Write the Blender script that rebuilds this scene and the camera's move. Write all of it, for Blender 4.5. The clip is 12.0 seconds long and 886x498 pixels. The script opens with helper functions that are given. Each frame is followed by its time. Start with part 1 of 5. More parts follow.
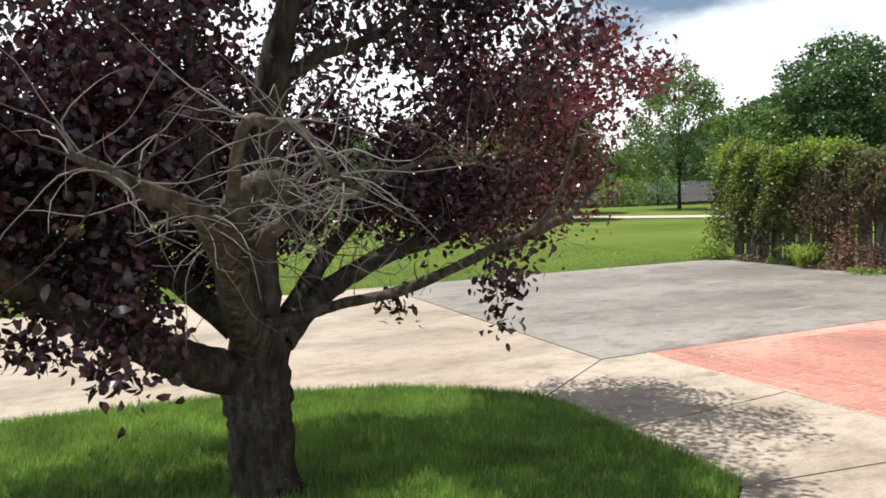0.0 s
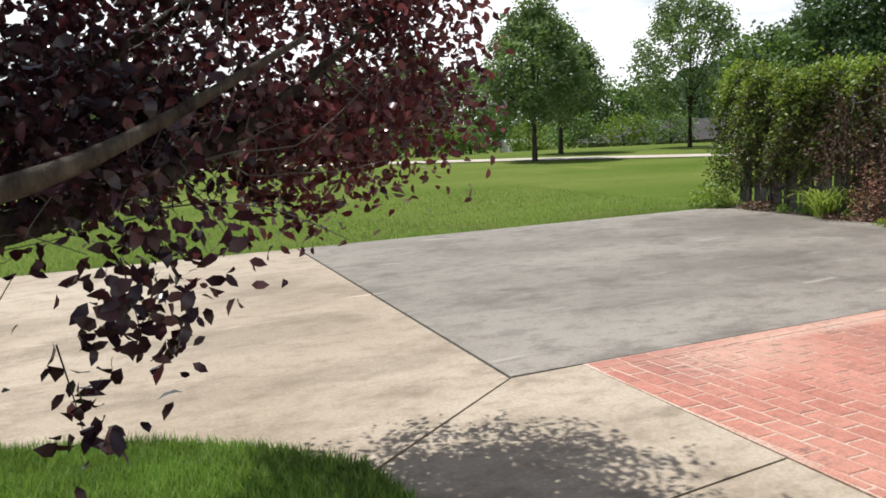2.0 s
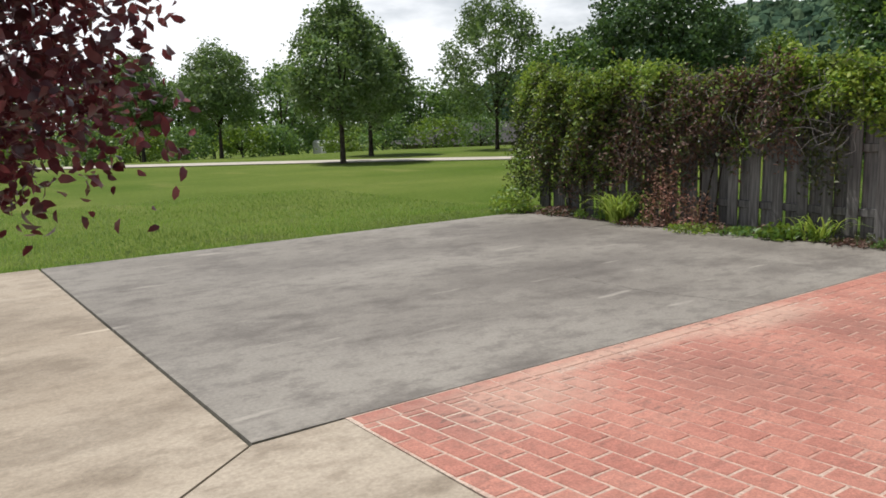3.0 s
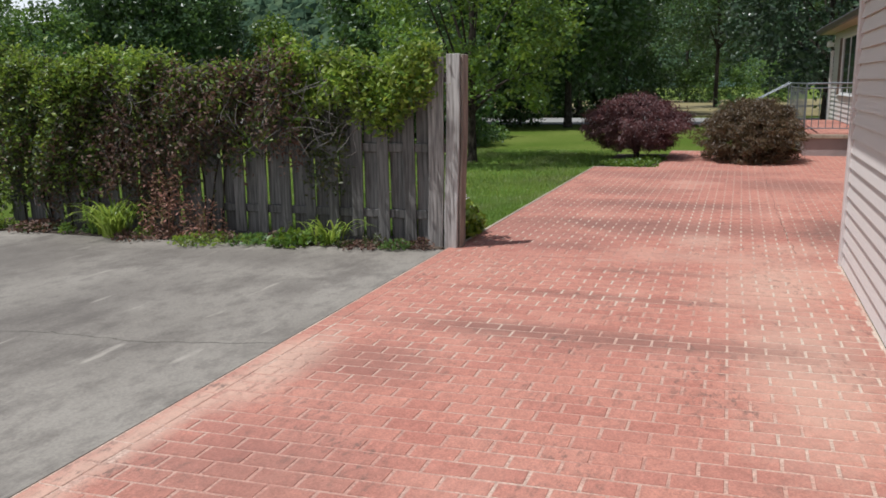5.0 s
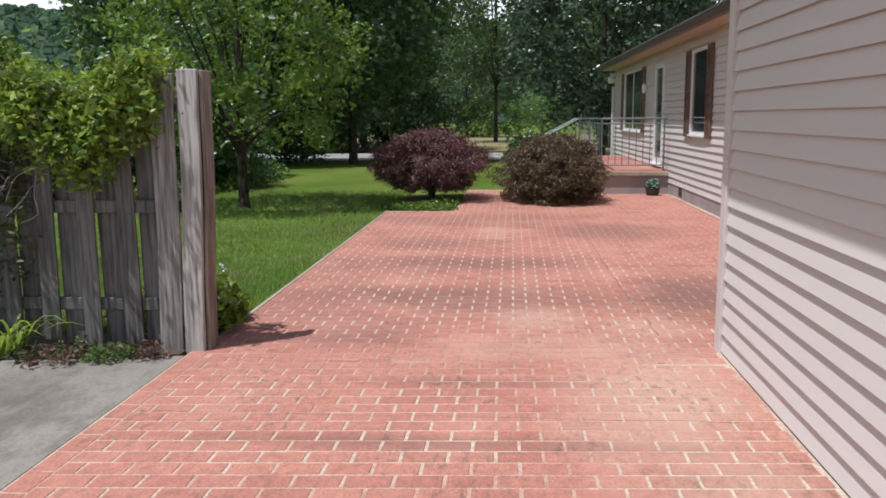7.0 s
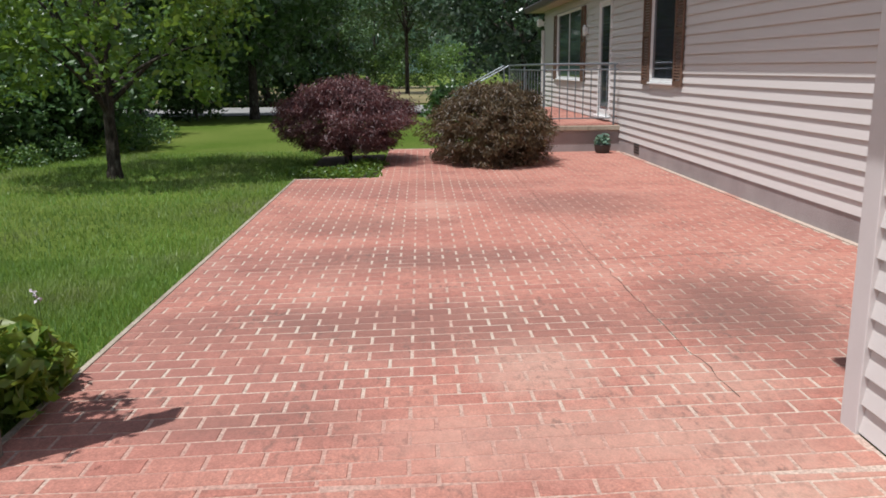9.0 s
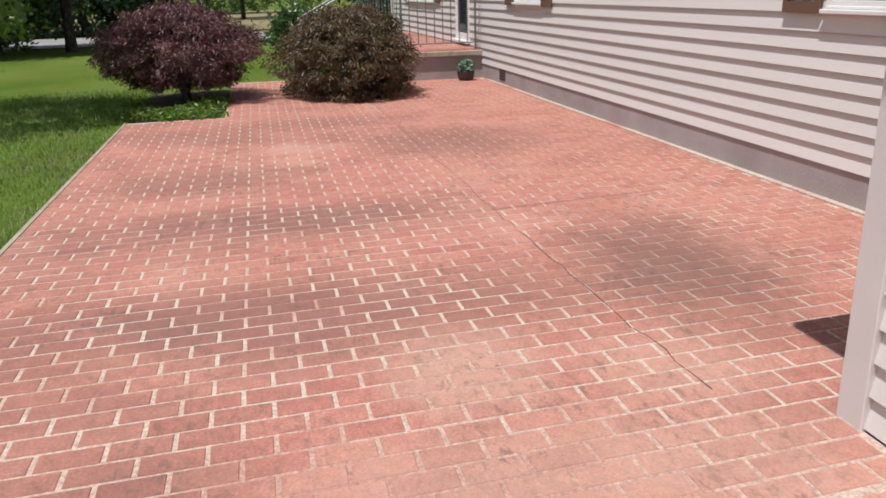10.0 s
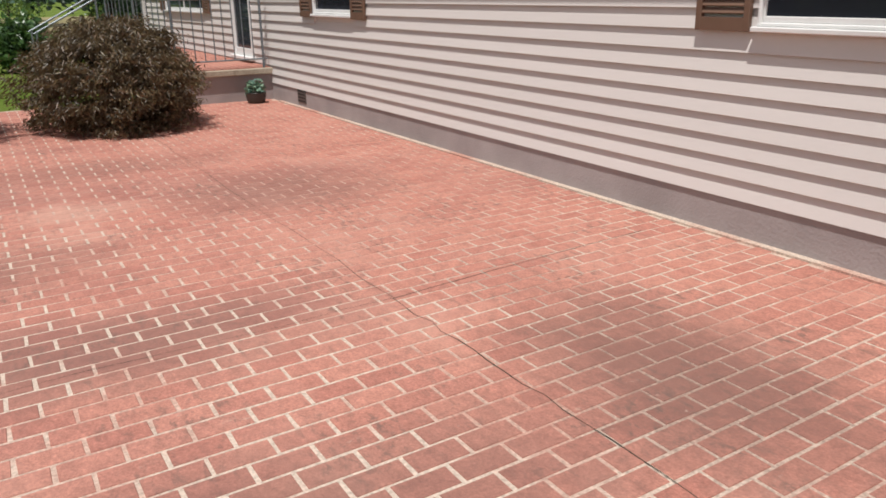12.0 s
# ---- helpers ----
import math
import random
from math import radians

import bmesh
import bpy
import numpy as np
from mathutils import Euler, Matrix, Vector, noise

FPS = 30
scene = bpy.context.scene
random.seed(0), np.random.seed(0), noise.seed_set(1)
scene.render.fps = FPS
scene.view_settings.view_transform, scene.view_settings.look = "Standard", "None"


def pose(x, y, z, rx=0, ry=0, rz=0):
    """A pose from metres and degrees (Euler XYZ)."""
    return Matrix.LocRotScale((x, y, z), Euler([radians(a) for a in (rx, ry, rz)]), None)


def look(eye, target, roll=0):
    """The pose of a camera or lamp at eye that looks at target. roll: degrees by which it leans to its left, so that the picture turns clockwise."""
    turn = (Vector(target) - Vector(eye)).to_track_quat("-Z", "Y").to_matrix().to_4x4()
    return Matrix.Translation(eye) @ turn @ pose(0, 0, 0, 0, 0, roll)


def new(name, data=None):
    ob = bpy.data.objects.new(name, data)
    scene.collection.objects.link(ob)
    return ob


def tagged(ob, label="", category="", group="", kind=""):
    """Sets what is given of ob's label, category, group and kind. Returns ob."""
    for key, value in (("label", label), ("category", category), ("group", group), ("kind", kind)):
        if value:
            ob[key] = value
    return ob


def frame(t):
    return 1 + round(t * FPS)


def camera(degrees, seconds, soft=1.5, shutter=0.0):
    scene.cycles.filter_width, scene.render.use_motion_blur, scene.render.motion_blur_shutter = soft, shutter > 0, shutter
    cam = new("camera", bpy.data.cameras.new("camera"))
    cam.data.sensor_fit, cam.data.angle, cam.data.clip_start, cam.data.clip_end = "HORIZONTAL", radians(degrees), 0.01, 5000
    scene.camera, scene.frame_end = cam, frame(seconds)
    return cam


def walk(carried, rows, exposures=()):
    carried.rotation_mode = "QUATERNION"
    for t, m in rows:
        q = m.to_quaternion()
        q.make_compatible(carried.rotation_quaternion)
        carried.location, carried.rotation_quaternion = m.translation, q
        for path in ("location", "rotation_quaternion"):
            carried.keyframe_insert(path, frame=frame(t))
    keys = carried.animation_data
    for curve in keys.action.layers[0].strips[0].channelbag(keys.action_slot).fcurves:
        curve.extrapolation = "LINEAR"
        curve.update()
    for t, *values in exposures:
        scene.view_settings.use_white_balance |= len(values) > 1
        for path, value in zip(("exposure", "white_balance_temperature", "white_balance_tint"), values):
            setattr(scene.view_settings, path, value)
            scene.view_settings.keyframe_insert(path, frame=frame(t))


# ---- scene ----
# Camera and its walk
cam = camera(57.6, 12.0, soft=1.7)
PATH = [
    (0, (1.735, 0.756, 1.543), (2.569, 2.566, 1.382), -1.6),
    (0.5, (2.2, 1.184, 1.509), (2.872, 3.061, 1.356), -2.4),
    (1, (2.748, 1.634, 1.5), (3.337, 3.536, 1.31), -2.7),
    (1.5, (3.247, 2.038, 1.475), (3.904, 3.91, 1.221), -2.4),
    (2, (3.723, 2.488, 1.437), (4.509, 4.301, 1.133), -2.3),
    (2.5, (4.141, 2.769, 1.433), (5.103, 4.492, 1.108), -2.0),
    (2.7, (4.312, 2.912, 1.421), (5.356, 4.588, 1.101), -1.8),
    (4.3, (4.788, 3.491, 1.564), (6.46, 4.524, 1.197), -0.6),
    (4.5, (4.943, 3.538, 1.605), (6.675, 4.465, 1.227), -0.6),
    (5, (5.472, 3.664, 1.645), (7.313, 4.336, 1.247), -0.9),
    (5.5, (6.011, 3.79, 1.638), (7.921, 4.228, 1.24), -0.9),
    (6, (6.542, 3.942, 1.635), (8.487, 4.212, 1.254), -0.6),
    (6.5, (7.173, 4.059, 1.619), (9.132, 4.245, 1.267), -0.3),
    (7, (7.827, 4.17, 1.614), (9.793, 4.338, 1.292), -0.5),
    (7.2, (8.09, 4.207, 1.603), (10.06, 4.371, 1.298), -0.7),
    (8.8, (10.034, 4.51, 1.546), (11.996, 4.519, 1.156), -0.5),
    (9, (10.248, 4.55, 1.529), (12.199, 4.498, 1.09), -0.8),
    (9.5, (10.736, 4.62, 1.526), (12.648, 4.401, 0.981), -1.3),
    (10, (11.235, 4.672, 1.512), (13.093, 4.268, 0.893), -1.5),
    (10.5, (11.684, 4.754, 1.497), (13.469, 4.147, 0.829), -1.2),
    (11, (12.094, 4.795, 1.504), (13.817, 4.06, 0.803), -1.7),
    (11.5, (12.568, 4.836, 1.511), (14.242, 4.004, 0.8), -1.7),
    (12, (12.995, 4.873, 1.539), (14.646, 3.925, 0.925), -1.0),
]
walk(cam, [(t, look(eye, target, roll)) for t, eye, target, roll in PATH],
     exposures=[(0, 0.63, 6450, 10), (1.0, 0.63, 6450, 10), (1.5, 0.57, 6450, 10), (2.0, 0.33, 6450, 10), (2.5, 0.09, 6450, 10), (4.3, 0.0, 6200, 10), (5.5, 0.04, 6100, 10),
                (7.0, 0.12, 6050, 10), (9.0, 0.13, 6100, 10), (9.5, 0.15, 6250, 10), (10.5, 0.14, 6250, 10), (12, 0.12, 6450, 10)])

# World, sun
SUN_TO = Vector((-0.43, 0.54, 1.87)).normalized()
world = bpy.data.worlds.new("world")
scene.world = world
world.use_nodes = True
wn, wl = world.node_tree.nodes, world.node_tree.links
wn.clear()
w_out = wn.new("ShaderNodeOutputWorld")
w_bg = wn.new("ShaderNodeBackground")
w_sky = wn.new("ShaderNodeTexSky")
w_sky.sky_type, w_sky.sun_disc = "NISHITA", False
w_sky.sun_elevation = math.asin(SUN_TO.z)
w_sky.sun_rotation = math.atan2(SUN_TO.x, SUN_TO.y)
w_sky.air_density, w_sky.dust_density = 1.0, 1.5
w_tc = wn.new("ShaderNodeTexCoord")
w_map = wn.new("ShaderNodeMapping")
w_map.inputs["Scale"].default_value = (1.0, 1.0, 3.2)
w_noise = wn.new("ShaderNodeTexNoise")
w_noise.inputs["Scale"].default_value = 2.3
w_noise.inputs["Detail"].default_value = 7
w_noise.inputs["Roughness"].default_value = 0.55
w_ramp = wn.new("ShaderNodeValToRGB")
w_ramp.color_ramp.elements[0].position, w_ramp.color_ramp.elements[1].position = 0.29, 0.47
w_mix = wn.new("ShaderNodeMix")
w_mix.data_type = "RGBA"
w_mix.inputs["B"].default_value = (17.5, 17.8, 18.2, 1)
wl.new(w_tc.outputs["Generated"], w_map.inputs["Vector"])
wl.new(w_map.outputs["Vector"], w_noise.inputs["Vector"])
wl.new(w_noise.outputs["Fac"], w_ramp.inputs["Fac"])
w_sep = wn.new("ShaderNodeSeparateXYZ")
w_low = wn.new("ShaderNodeMapRange")
w_low.inputs["From Min"].default_value, w_low.inputs["From Max"].default_value = 0.12, 0.6
w_low.inputs["To Min"].default_value, w_low.inputs["To Max"].default_value = 1.0, 0.1
w_mul = wn.new("ShaderNodeMath")
w_mul.operation = "MULTIPLY"
wl.new(w_tc.outputs["Generated"], w_sep.inputs[0])
wl.new(w_sep.outputs["Z"], w_low.inputs["Value"])
wl.new(w_low.outputs["Result"], w_mul.inputs[0])
wl.new(w_ramp.outputs["Color"], w_mul.inputs[1])
wl.new(w_mul.outputs[0], w_mix.inputs["Factor"])
wl.new(w_sky.outputs["Color"], w_mix.inputs["A"])
wl.new(w_mix.outputs["Result"], w_bg.inputs["Color"])
wl.new(w_bg.outputs["Background"], w_out.inputs["Surface"])
w_bg.inputs["Strength"].default_value = 0.062
sun = new("sun", bpy.data.lights.new("sun", "SUN"))
sun.data.energy, sun.data.angle, sun.data.color = 4.35, radians(0.55), (1.0, 0.968, 0.93)
sun.matrix_basis = look(tuple(SUN_TO * 50), (0, 0, 0))


# ---- materials ----
def nodes_of(name):
    m = bpy.data.materials.new(name)
    m.use_nodes = True
    return m, m.node_tree.nodes, m.node_tree.links, m.node_tree.nodes["Principled BSDF"]


def noise_tex(n, l, scale, detail=4, stretch=(1, 1, 1), rough=0.55):
    """Noise over world metres."""
    geo, mp, t = n.new("ShaderNodeNewGeometry"), n.new("ShaderNodeMapping"), n.new("ShaderNodeTexNoise")
    mp.inputs["Scale"].default_value = stretch
    t.inputs["Scale"].default_value, t.inputs["Detail"].default_value, t.inputs["Roughness"].default_value = scale, detail, rough
    l.new(geo.outputs["Position"], mp.inputs["Vector"])
    l.new(mp.outputs["Vector"], t.inputs["Vector"])
    return t.outputs["Fac"]


def ramp(n, l, fac, stops):
    r = n.new("ShaderNodeValToRGB")
    el = r.color_ramp.elements
    while len(el) < len(stops):
        el.new(0.5)
    for e, (p, c) in zip(el, stops):
        e.position, e.color = p, (*c, 1) if len(c) == 3 else c
    l.new(fac, r.inputs["Fac"])
    return r.outputs["Color"]


def blend(n, l, fac, a, b, mode="MIX"):
    m = n.new("ShaderNodeMix")
    m.data_type, m.blend_type = "RGBA", mode
    for key, v in (("Factor", fac), ("A", a), ("B", b)):
        if isinstance(v, (int, float)):
            m.inputs[key].default_value = v
        elif isinstance(v, tuple):
            m.inputs[key].default_value = (*v, 1)
        else:
            l.new(v, m.inputs[key])
    return m.outputs["Result"]


def bump(n, l, b, height, strength, dist=0.02):
    bp = n.new("ShaderNodeBump")
    bp.inputs["Strength"].default_value, bp.inputs["Distance"].default_value = strength, dist
    l.new(height, bp.inputs["Height"])
    l.new(bp.outputs["Normal"], b.inputs["Normal"])


def plain(name, base, rough=0.7, metal=0.0, dark=0.75, big=3.0, fine=60.0, strength=0.15, stretch=(1, 1, 1)):
    """A surface with broad tone changes and a fine grain."""
    m, n, l, b = nodes_of(name)
    low = tuple(c * dark for c in base)
    c1 = blend(n, l, ramp(n, l, noise_tex(n, l, big, 5, stretch), [(0.35, (0, 0, 0)), (0.68, (1, 1, 1))]), low, base)
    c2 = blend(n, l, ramp(n, l, noise_tex(n, l, fine, 3, stretch), [(0.3, (0.82,) * 3), (0.7, (1.1,) * 3)]), (0.8, 0.8, 0.8), (1, 1, 1))
    l.new(blend(n, l, 0.55, c1, c2, "MULTIPLY"), b.inputs["Base Color"])
    b.inputs["Roughness"].default_value, b.inputs["Metallic"].default_value = rough, metal
    bump(n, l, b, noise_tex(n, l, fine, 3, stretch), strength, 0.01)
    return m


def patches(n, l, spots, soft=0.55):
    """A mask of worn or stained patches: (x, y, half length, half width, strength) on the ground."""
    geo = n.new("ShaderNodeNewGeometry")
    wob = blend(n, l, 0.42, noise_tex(n, l, 2.2, 7, (1, 1, 1), 0.7), noise_tex(n, l, 15, 6, (1, 1, 1), 0.7))
    total = None
    for x, y, rx, ry, amount in spots:
        a, b, ln = n.new("ShaderNodeVectorMath"), n.new("ShaderNodeVectorMath"), n.new("ShaderNodeVectorMath")
        a.operation, b.operation, ln.operation = "SUBTRACT", "MULTIPLY", "LENGTH"
        a.inputs[1].default_value, b.inputs[1].default_value = (x, y, 0), (1 / rx, 1 / ry, 0)
        l.new(geo.outputs["Position"], a.inputs[0])
        l.new(a.outputs[0], b.inputs[0])
        l.new(b.outputs[0], ln.inputs[0])
        add = n.new("ShaderNodeMath")
        add.operation = "MULTIPLY_ADD"
        add.inputs[1].default_value = 2.5
        l.new(wob, add.inputs[0])
        l.new(ln.outputs["Value"], add.inputs[2])
        mr = n.new("ShaderNodeMapRange")
        mr.inputs["From Min"].default_value, mr.inputs["From Max"].default_value = 1.1 + soft, 2.6
        mr.inputs["To Min"].default_value, mr.inputs["To Max"].default_value = amount, 0.0
        l.new(add.outputs[0], mr.inputs["Value"])
        if total is None:
            total = mr.outputs["Result"]
        else:
            mx = n.new("ShaderNodeMath")
            mx.operation = "MAXIMUM"
            l.new(total, mx.inputs[0])
            l.new(mr.outputs["Result"], mx.inputs[1])
            total = mx.outputs[0]
    return total


def leaf_mat(name, colours, through_col, rough=0.45, share=0.3, vary=(0.9, 0.72, 1.15), dry=None):
    """Leaf: colour differs from leaf to leaf, and light passes through."""
    m, n, l, b = nodes_of(name)
    geo = n.new("ShaderNodeNewGeometry")
    k = len(colours)
    col = ramp(n, l, geo.outputs["Random Per Island"], [(i / max(1, k - 1), c) for i, c in enumerate(colours)])
    if dry:
        col = blend(n, l, ramp(n, l, noise_tex(n, l, 0.75, 6, (0.8, 1.3, 1), 0.6), [(0.47, (0,) * 3), (0.66, (0.75,) * 3)]), col, dry)
    broad = ramp(n, l, noise_tex(n, l, vary[0], 4), [(0.3, (vary[1],) * 3), (0.7, (vary[2],) * 3)])
    l.new(blend(n, l, 1.0, col, broad, "MULTIPLY"), b.inputs["Base Color"])
    b.inputs["Roughness"].default_value = rough
    tr = n.new("ShaderNodeBsdfTranslucent")
    l.new(blend(n, l, 1.0, broad, through_col, "MULTIPLY"), tr.inputs["Color"])
    mx = n.new("ShaderNodeMixShader")
    mx.inputs["Fac"].default_value = share
    l.new(b.outputs["BSDF"], mx.inputs[1])
    l.new(tr.outputs["BSDF"], mx.inputs[2])
    l.new(mx.outputs["Shader"], n["Material Output"].inputs["Surface"])
    return m


DARK_SPOTS = [(15.15, 2.5, 0.9, 0.6, 0.8), (15.7, 2.3, 0.5, 0.35, 0.6), (14.95, 4.5, 0.5, 1.7, 0.6), (16.65, 4.6, 0.45, 1.2, 0.55), (10.6, 4.6, 0.2, 1.5, 0.68), (11.65, 4.6, 0.1, 1.3, 0.5), (9.7, 5.7, 0.4, 0.4, 0.5),
              (19.2, 2.8, 0.7, 0.9, 0.55), (18.2, 5.2, 0.5, 0.9, 0.5), (12.6, 4.4, 0.1, 0.8, 0.45), (8.2, 5.6, 0.4, 0.6, 0.4), (13.6, 5.3, 0.2, 0.5, 0.4), (21.0, 4.0, 0.5, 1.2, 0.4)]
PALE_SPOTS = [(8.4, 6.3, 1.7, 0.12, 0.55), (10.4, 3.2, 1.5, 0.4, 0.4), (12.4, 3.3, 0.9, 0.5, 0.42), (14.2, 3.95, 0.5, 0.35, 0.35), (13.4, 3.7, 0.4, 0.8, 0.24), (9.5, 6.2, 0.7, 0.22, 0.6), (19.4, 4.3, 0.28, 0.4, 0.22), (14.0, 3.1, 0.4, 0.4, 0.25), (11.9, 3.4, 0.5, 0.5, 0.35), (7.2, 6.1, 0.5, 0.3, 0.4)]


def brick_mat():
    m, n, l, b = nodes_of("stamped_brick")
    info, geo = n.new("ShaderNodeObjectInfo"), n.new("ShaderNodeNewGeometry")
    add = n.new("ShaderNodeMath")
    add.operation = "ADD"
    l.new(info.outputs["Random"], add.inputs[0])
    l.new(geo.outputs["Random Per Island"], add.inputs[1])
    fr = n.new("ShaderNodeMath")
    fr.operation = "FRACT"
    l.new(add.outputs[0], fr.inputs[0])
    base = ramp(n, l, fr.outputs[0], [(0.0, (0.43, 0.172, 0.126)), (0.3, (0.475, 0.202, 0.147)), (0.7, (0.498, 0.222, 0.162)), (1.0, (0.45, 0.187, 0.138))])
    grain = ramp(n, l, noise_tex(n, l, 75, 5, (1, 1, 1), 0.75), [(0.3, (0.58,) * 3), (0.7, (1.28,) * 3)])
    base = blend(n, l, 0.9, base, grain, "MULTIPLY")
    cloud = ramp(n, l, noise_tex(n, l, 17, 9, (1, 1, 1), 0.74), [(0.34, (0.72,) * 3), (0.64, (1.14,) * 3)])
    base = blend(n, l, 0.85, base, cloud, "MULTIPLY")
    worn = ramp(n, l, noise_tex(n, l, 1.1, 6, (0.8, 1.3, 1)), [(0.52, (0,) * 3), (0.74, (0.45,) * 3)])
    base = blend(n, l, worn, base, (0.55, 0.30, 0.225))
    grey = ramp(n, l, noise_tex(n, l, 0.62, 6, (1.0, 0.42, 1), 0.62), [(0.52, (0,) * 3), (0.66, (0.5,) * 3)])
    base = blend(n, l, grey, base, (0.235, 0.10, 0.082))
    base = blend(n, l, patches(n, l, PALE_SPOTS), base, (0.58, 0.43, 0.33))
    base = blend(n, l, patches(n, l, DARK_SPOTS), base, (0.185, 0.09, 0.07))
    where = ramp(n, l, noise_tex(n, l, 1.7, 5, (1, 1, 1), 0.6), [(0.46, (0.06,) * 3), (0.64, (1,) * 3)])
    speck = ramp(n, l, noise_tex(n, l, 13, 9, (0.8, 1.5, 1), 0.74), [(0.51, (0,) * 3), (0.6, (0.75,) * 3)])
    base = blend(n, l, blend(n, l, 1.0, where, speck, "MULTIPLY"), base, (0.13, 0.085, 0.068))
    scuff = ramp(n, l, noise_tex(n, l, 9, 8, (1.4, 0.7, 1), 0.75), [(0.62, (0,) * 3), (0.69, (0.6,) * 3)])
    base = blend(n, l, blend(n, l, 1.0, where, scuff, "MULTIPLY"), base, (0.57, 0.42, 0.33))
    l.new(base, b.inputs["Base Color"])
    b.inputs["Roughness"].default_value = 0.8
    bump(n, l, b, noise_tex(n, l, 48, 7, (1, 1, 1), 0.7), 0.75, 0.009)
    return m


def concrete_mat(name, base, warm, dirt, stain_at, big=0.5, spots=()):
    m, n, l, b = nodes_of(name)
    c = blend(n, l, ramp(n, l, noise_tex(n, l, big, 7, (0.8, 1.2, 1), 0.62), [(0.38, (0,) * 3), (0.66, (1,) * 3)]), base, warm)
    c = blend(n, l, ramp(n, l, noise_tex(n, l, 1.15, 9, (0.85, 1.3, 1), 0.7), [(stain_at, (0,) * 3), (stain_at + 0.14, (0.65,) * 3)]), c, dirt)
    if spots:
        c = blend(n, l, patches(n, l, spots), c, dirt)
    spec = ramp(n, l, noise_tex(n, l, 45, 7, (1, 1, 1), 0.7), [(0.28, (0.66,) * 3), (0.72, (1.25,) * 3)])
    c = blend(n, l, 0.75, c, spec, "MULTIPLY")
    mot = ramp(n, l, noise_tex(n, l, 6, 8, (0.8, 1.2, 1), 0.7), [(0.49, (0,) * 3), (0.65, (0.5,) * 3)])
    c = blend(n, l, mot, c, dirt)
    pale = ramp(n, l, noise_tex(n, l, 4.5, 6, (0.25, 1.6, 1)), [(0.64, (0,) * 3), (0.72, (0.55,) * 3)])
    c = blend(n, l, pale, c, tuple(min(0.8, v * 1.45) for v in base))
    l.new(c, b.inputs["Base Color"])
    b.inputs["Roughness"].default_value = 0.85
    bump(n, l, b, noise_tex(n, l, 90, 4), 0.3, 0.004)
    return m


def lawn_mat():
    m, n, l, b = nodes_of("lawn")
    c = blend(n, l, ramp(n, l, noise_tex(n, l, 0.16, 5, (1, 1.6, 1)), [(0.35, (0,) * 3), (0.65, (1,) * 3)]), (0.085, 0.135, 0.02), (0.145, 0.185, 0.04))
    dry = ramp(n, l, noise_tex(n, l, 0.55, 6, (1.2, 0.5, 1)), [(0.58, (0,) * 3), (0.74, (0.6,) * 3)])
    c = blend(n, l, dry, c, (0.22, 0.23, 0.07))
    g = ramp(n, l, noise_tex(n, l, 22, 6), [(0.25, (0.45,) * 3), (0.75, (1.3,) * 3)])
    l.new(blend(n, l, 0.7, c, g, "MULTIPLY"), b.inputs["Base Color"])
    b.inputs["Roughness"].default_value = 0.9
    b.inputs["Specular IOR Level"].default_value = 0.05
    bump(n, l, b, noise_tex(n, l, 40, 5), 0.8, 0.03)
    return m


def wood_mat(name, pale, dark):
    m, n, l, b = nodes_of(name)
    info = n.new("ShaderNodeObjectInfo")
    g = noise_tex(n, l, 16, 6, (3, 3, 0.16))
    c = ramp(n, l, g, [(0.3, dark), (0.62, pale)])
    c = blend(n, l, 0.8, c, ramp(n, l, info.outputs["Random"], [(0, (0.7,) * 3), (1, (1.12,) * 3)]), "MULTIPLY")
    stain = ramp(n, l, noise_tex(n, l, 2.2, 5, (1, 1, 0.6)), [(0.5, (0,) * 3), (0.72, (0.6,) * 3)])
    l.new(blend(n, l, stain, c, tuple(v * 0.5 for v in dark)), b.inputs["Base Color"])
    b.inputs["Roughness"].default_value = 0.88
    bump(n, l, b, g, 0.5, 0.006)
    return m


M_BRICK = brick_mat()
def mortar_mat():
    """Pale joints, in places rubbed over with the brick's own pink."""
    m, n, l, b = nodes_of("mortar")
    c = blend(n, l, ramp(n, l, noise_tex(n, l, 1.4, 7, (1, 1, 1), 0.66), [(0.36, (0,) * 3), (0.54, (1,) * 3)]), (0.46, 0.25, 0.19), (0.56, 0.45, 0.36))
    c = blend(n, l, patches(n, l, [(8.6, 5.4, 1.9, 1.1, 0.75), (9.6, 4.2, 1.6, 0.9, 0.6), (20.0, 2.6, 2.6, 1.4, 0.7), (13.2, 4.7, 0.7, 1.7, 0.65)]), c, (0.43, 0.215, 0.165))
    c = blend(n, l, patches(n, l, [(15.15, 2.5, 0.9, 0.6, 0.8), (16.4, 2.4, 0.6, 0.4, 0.5)]), c, (0.27, 0.165, 0.125))
    c = blend(n, l, 0.8, c, ramp(n, l, noise_tex(n, l, 60, 6, (1, 1, 1), 0.7), [(0.34, (0.5,) * 3), (0.62, (1.15,) * 3)]), "MULTIPLY")
    l.new(c, b.inputs["Base Color"])
    b.inputs["Roughness"].default_value = 0.9
    bump(n, l, b, noise_tex(n, l, 70, 4), 0.4, 0.005)
    return m


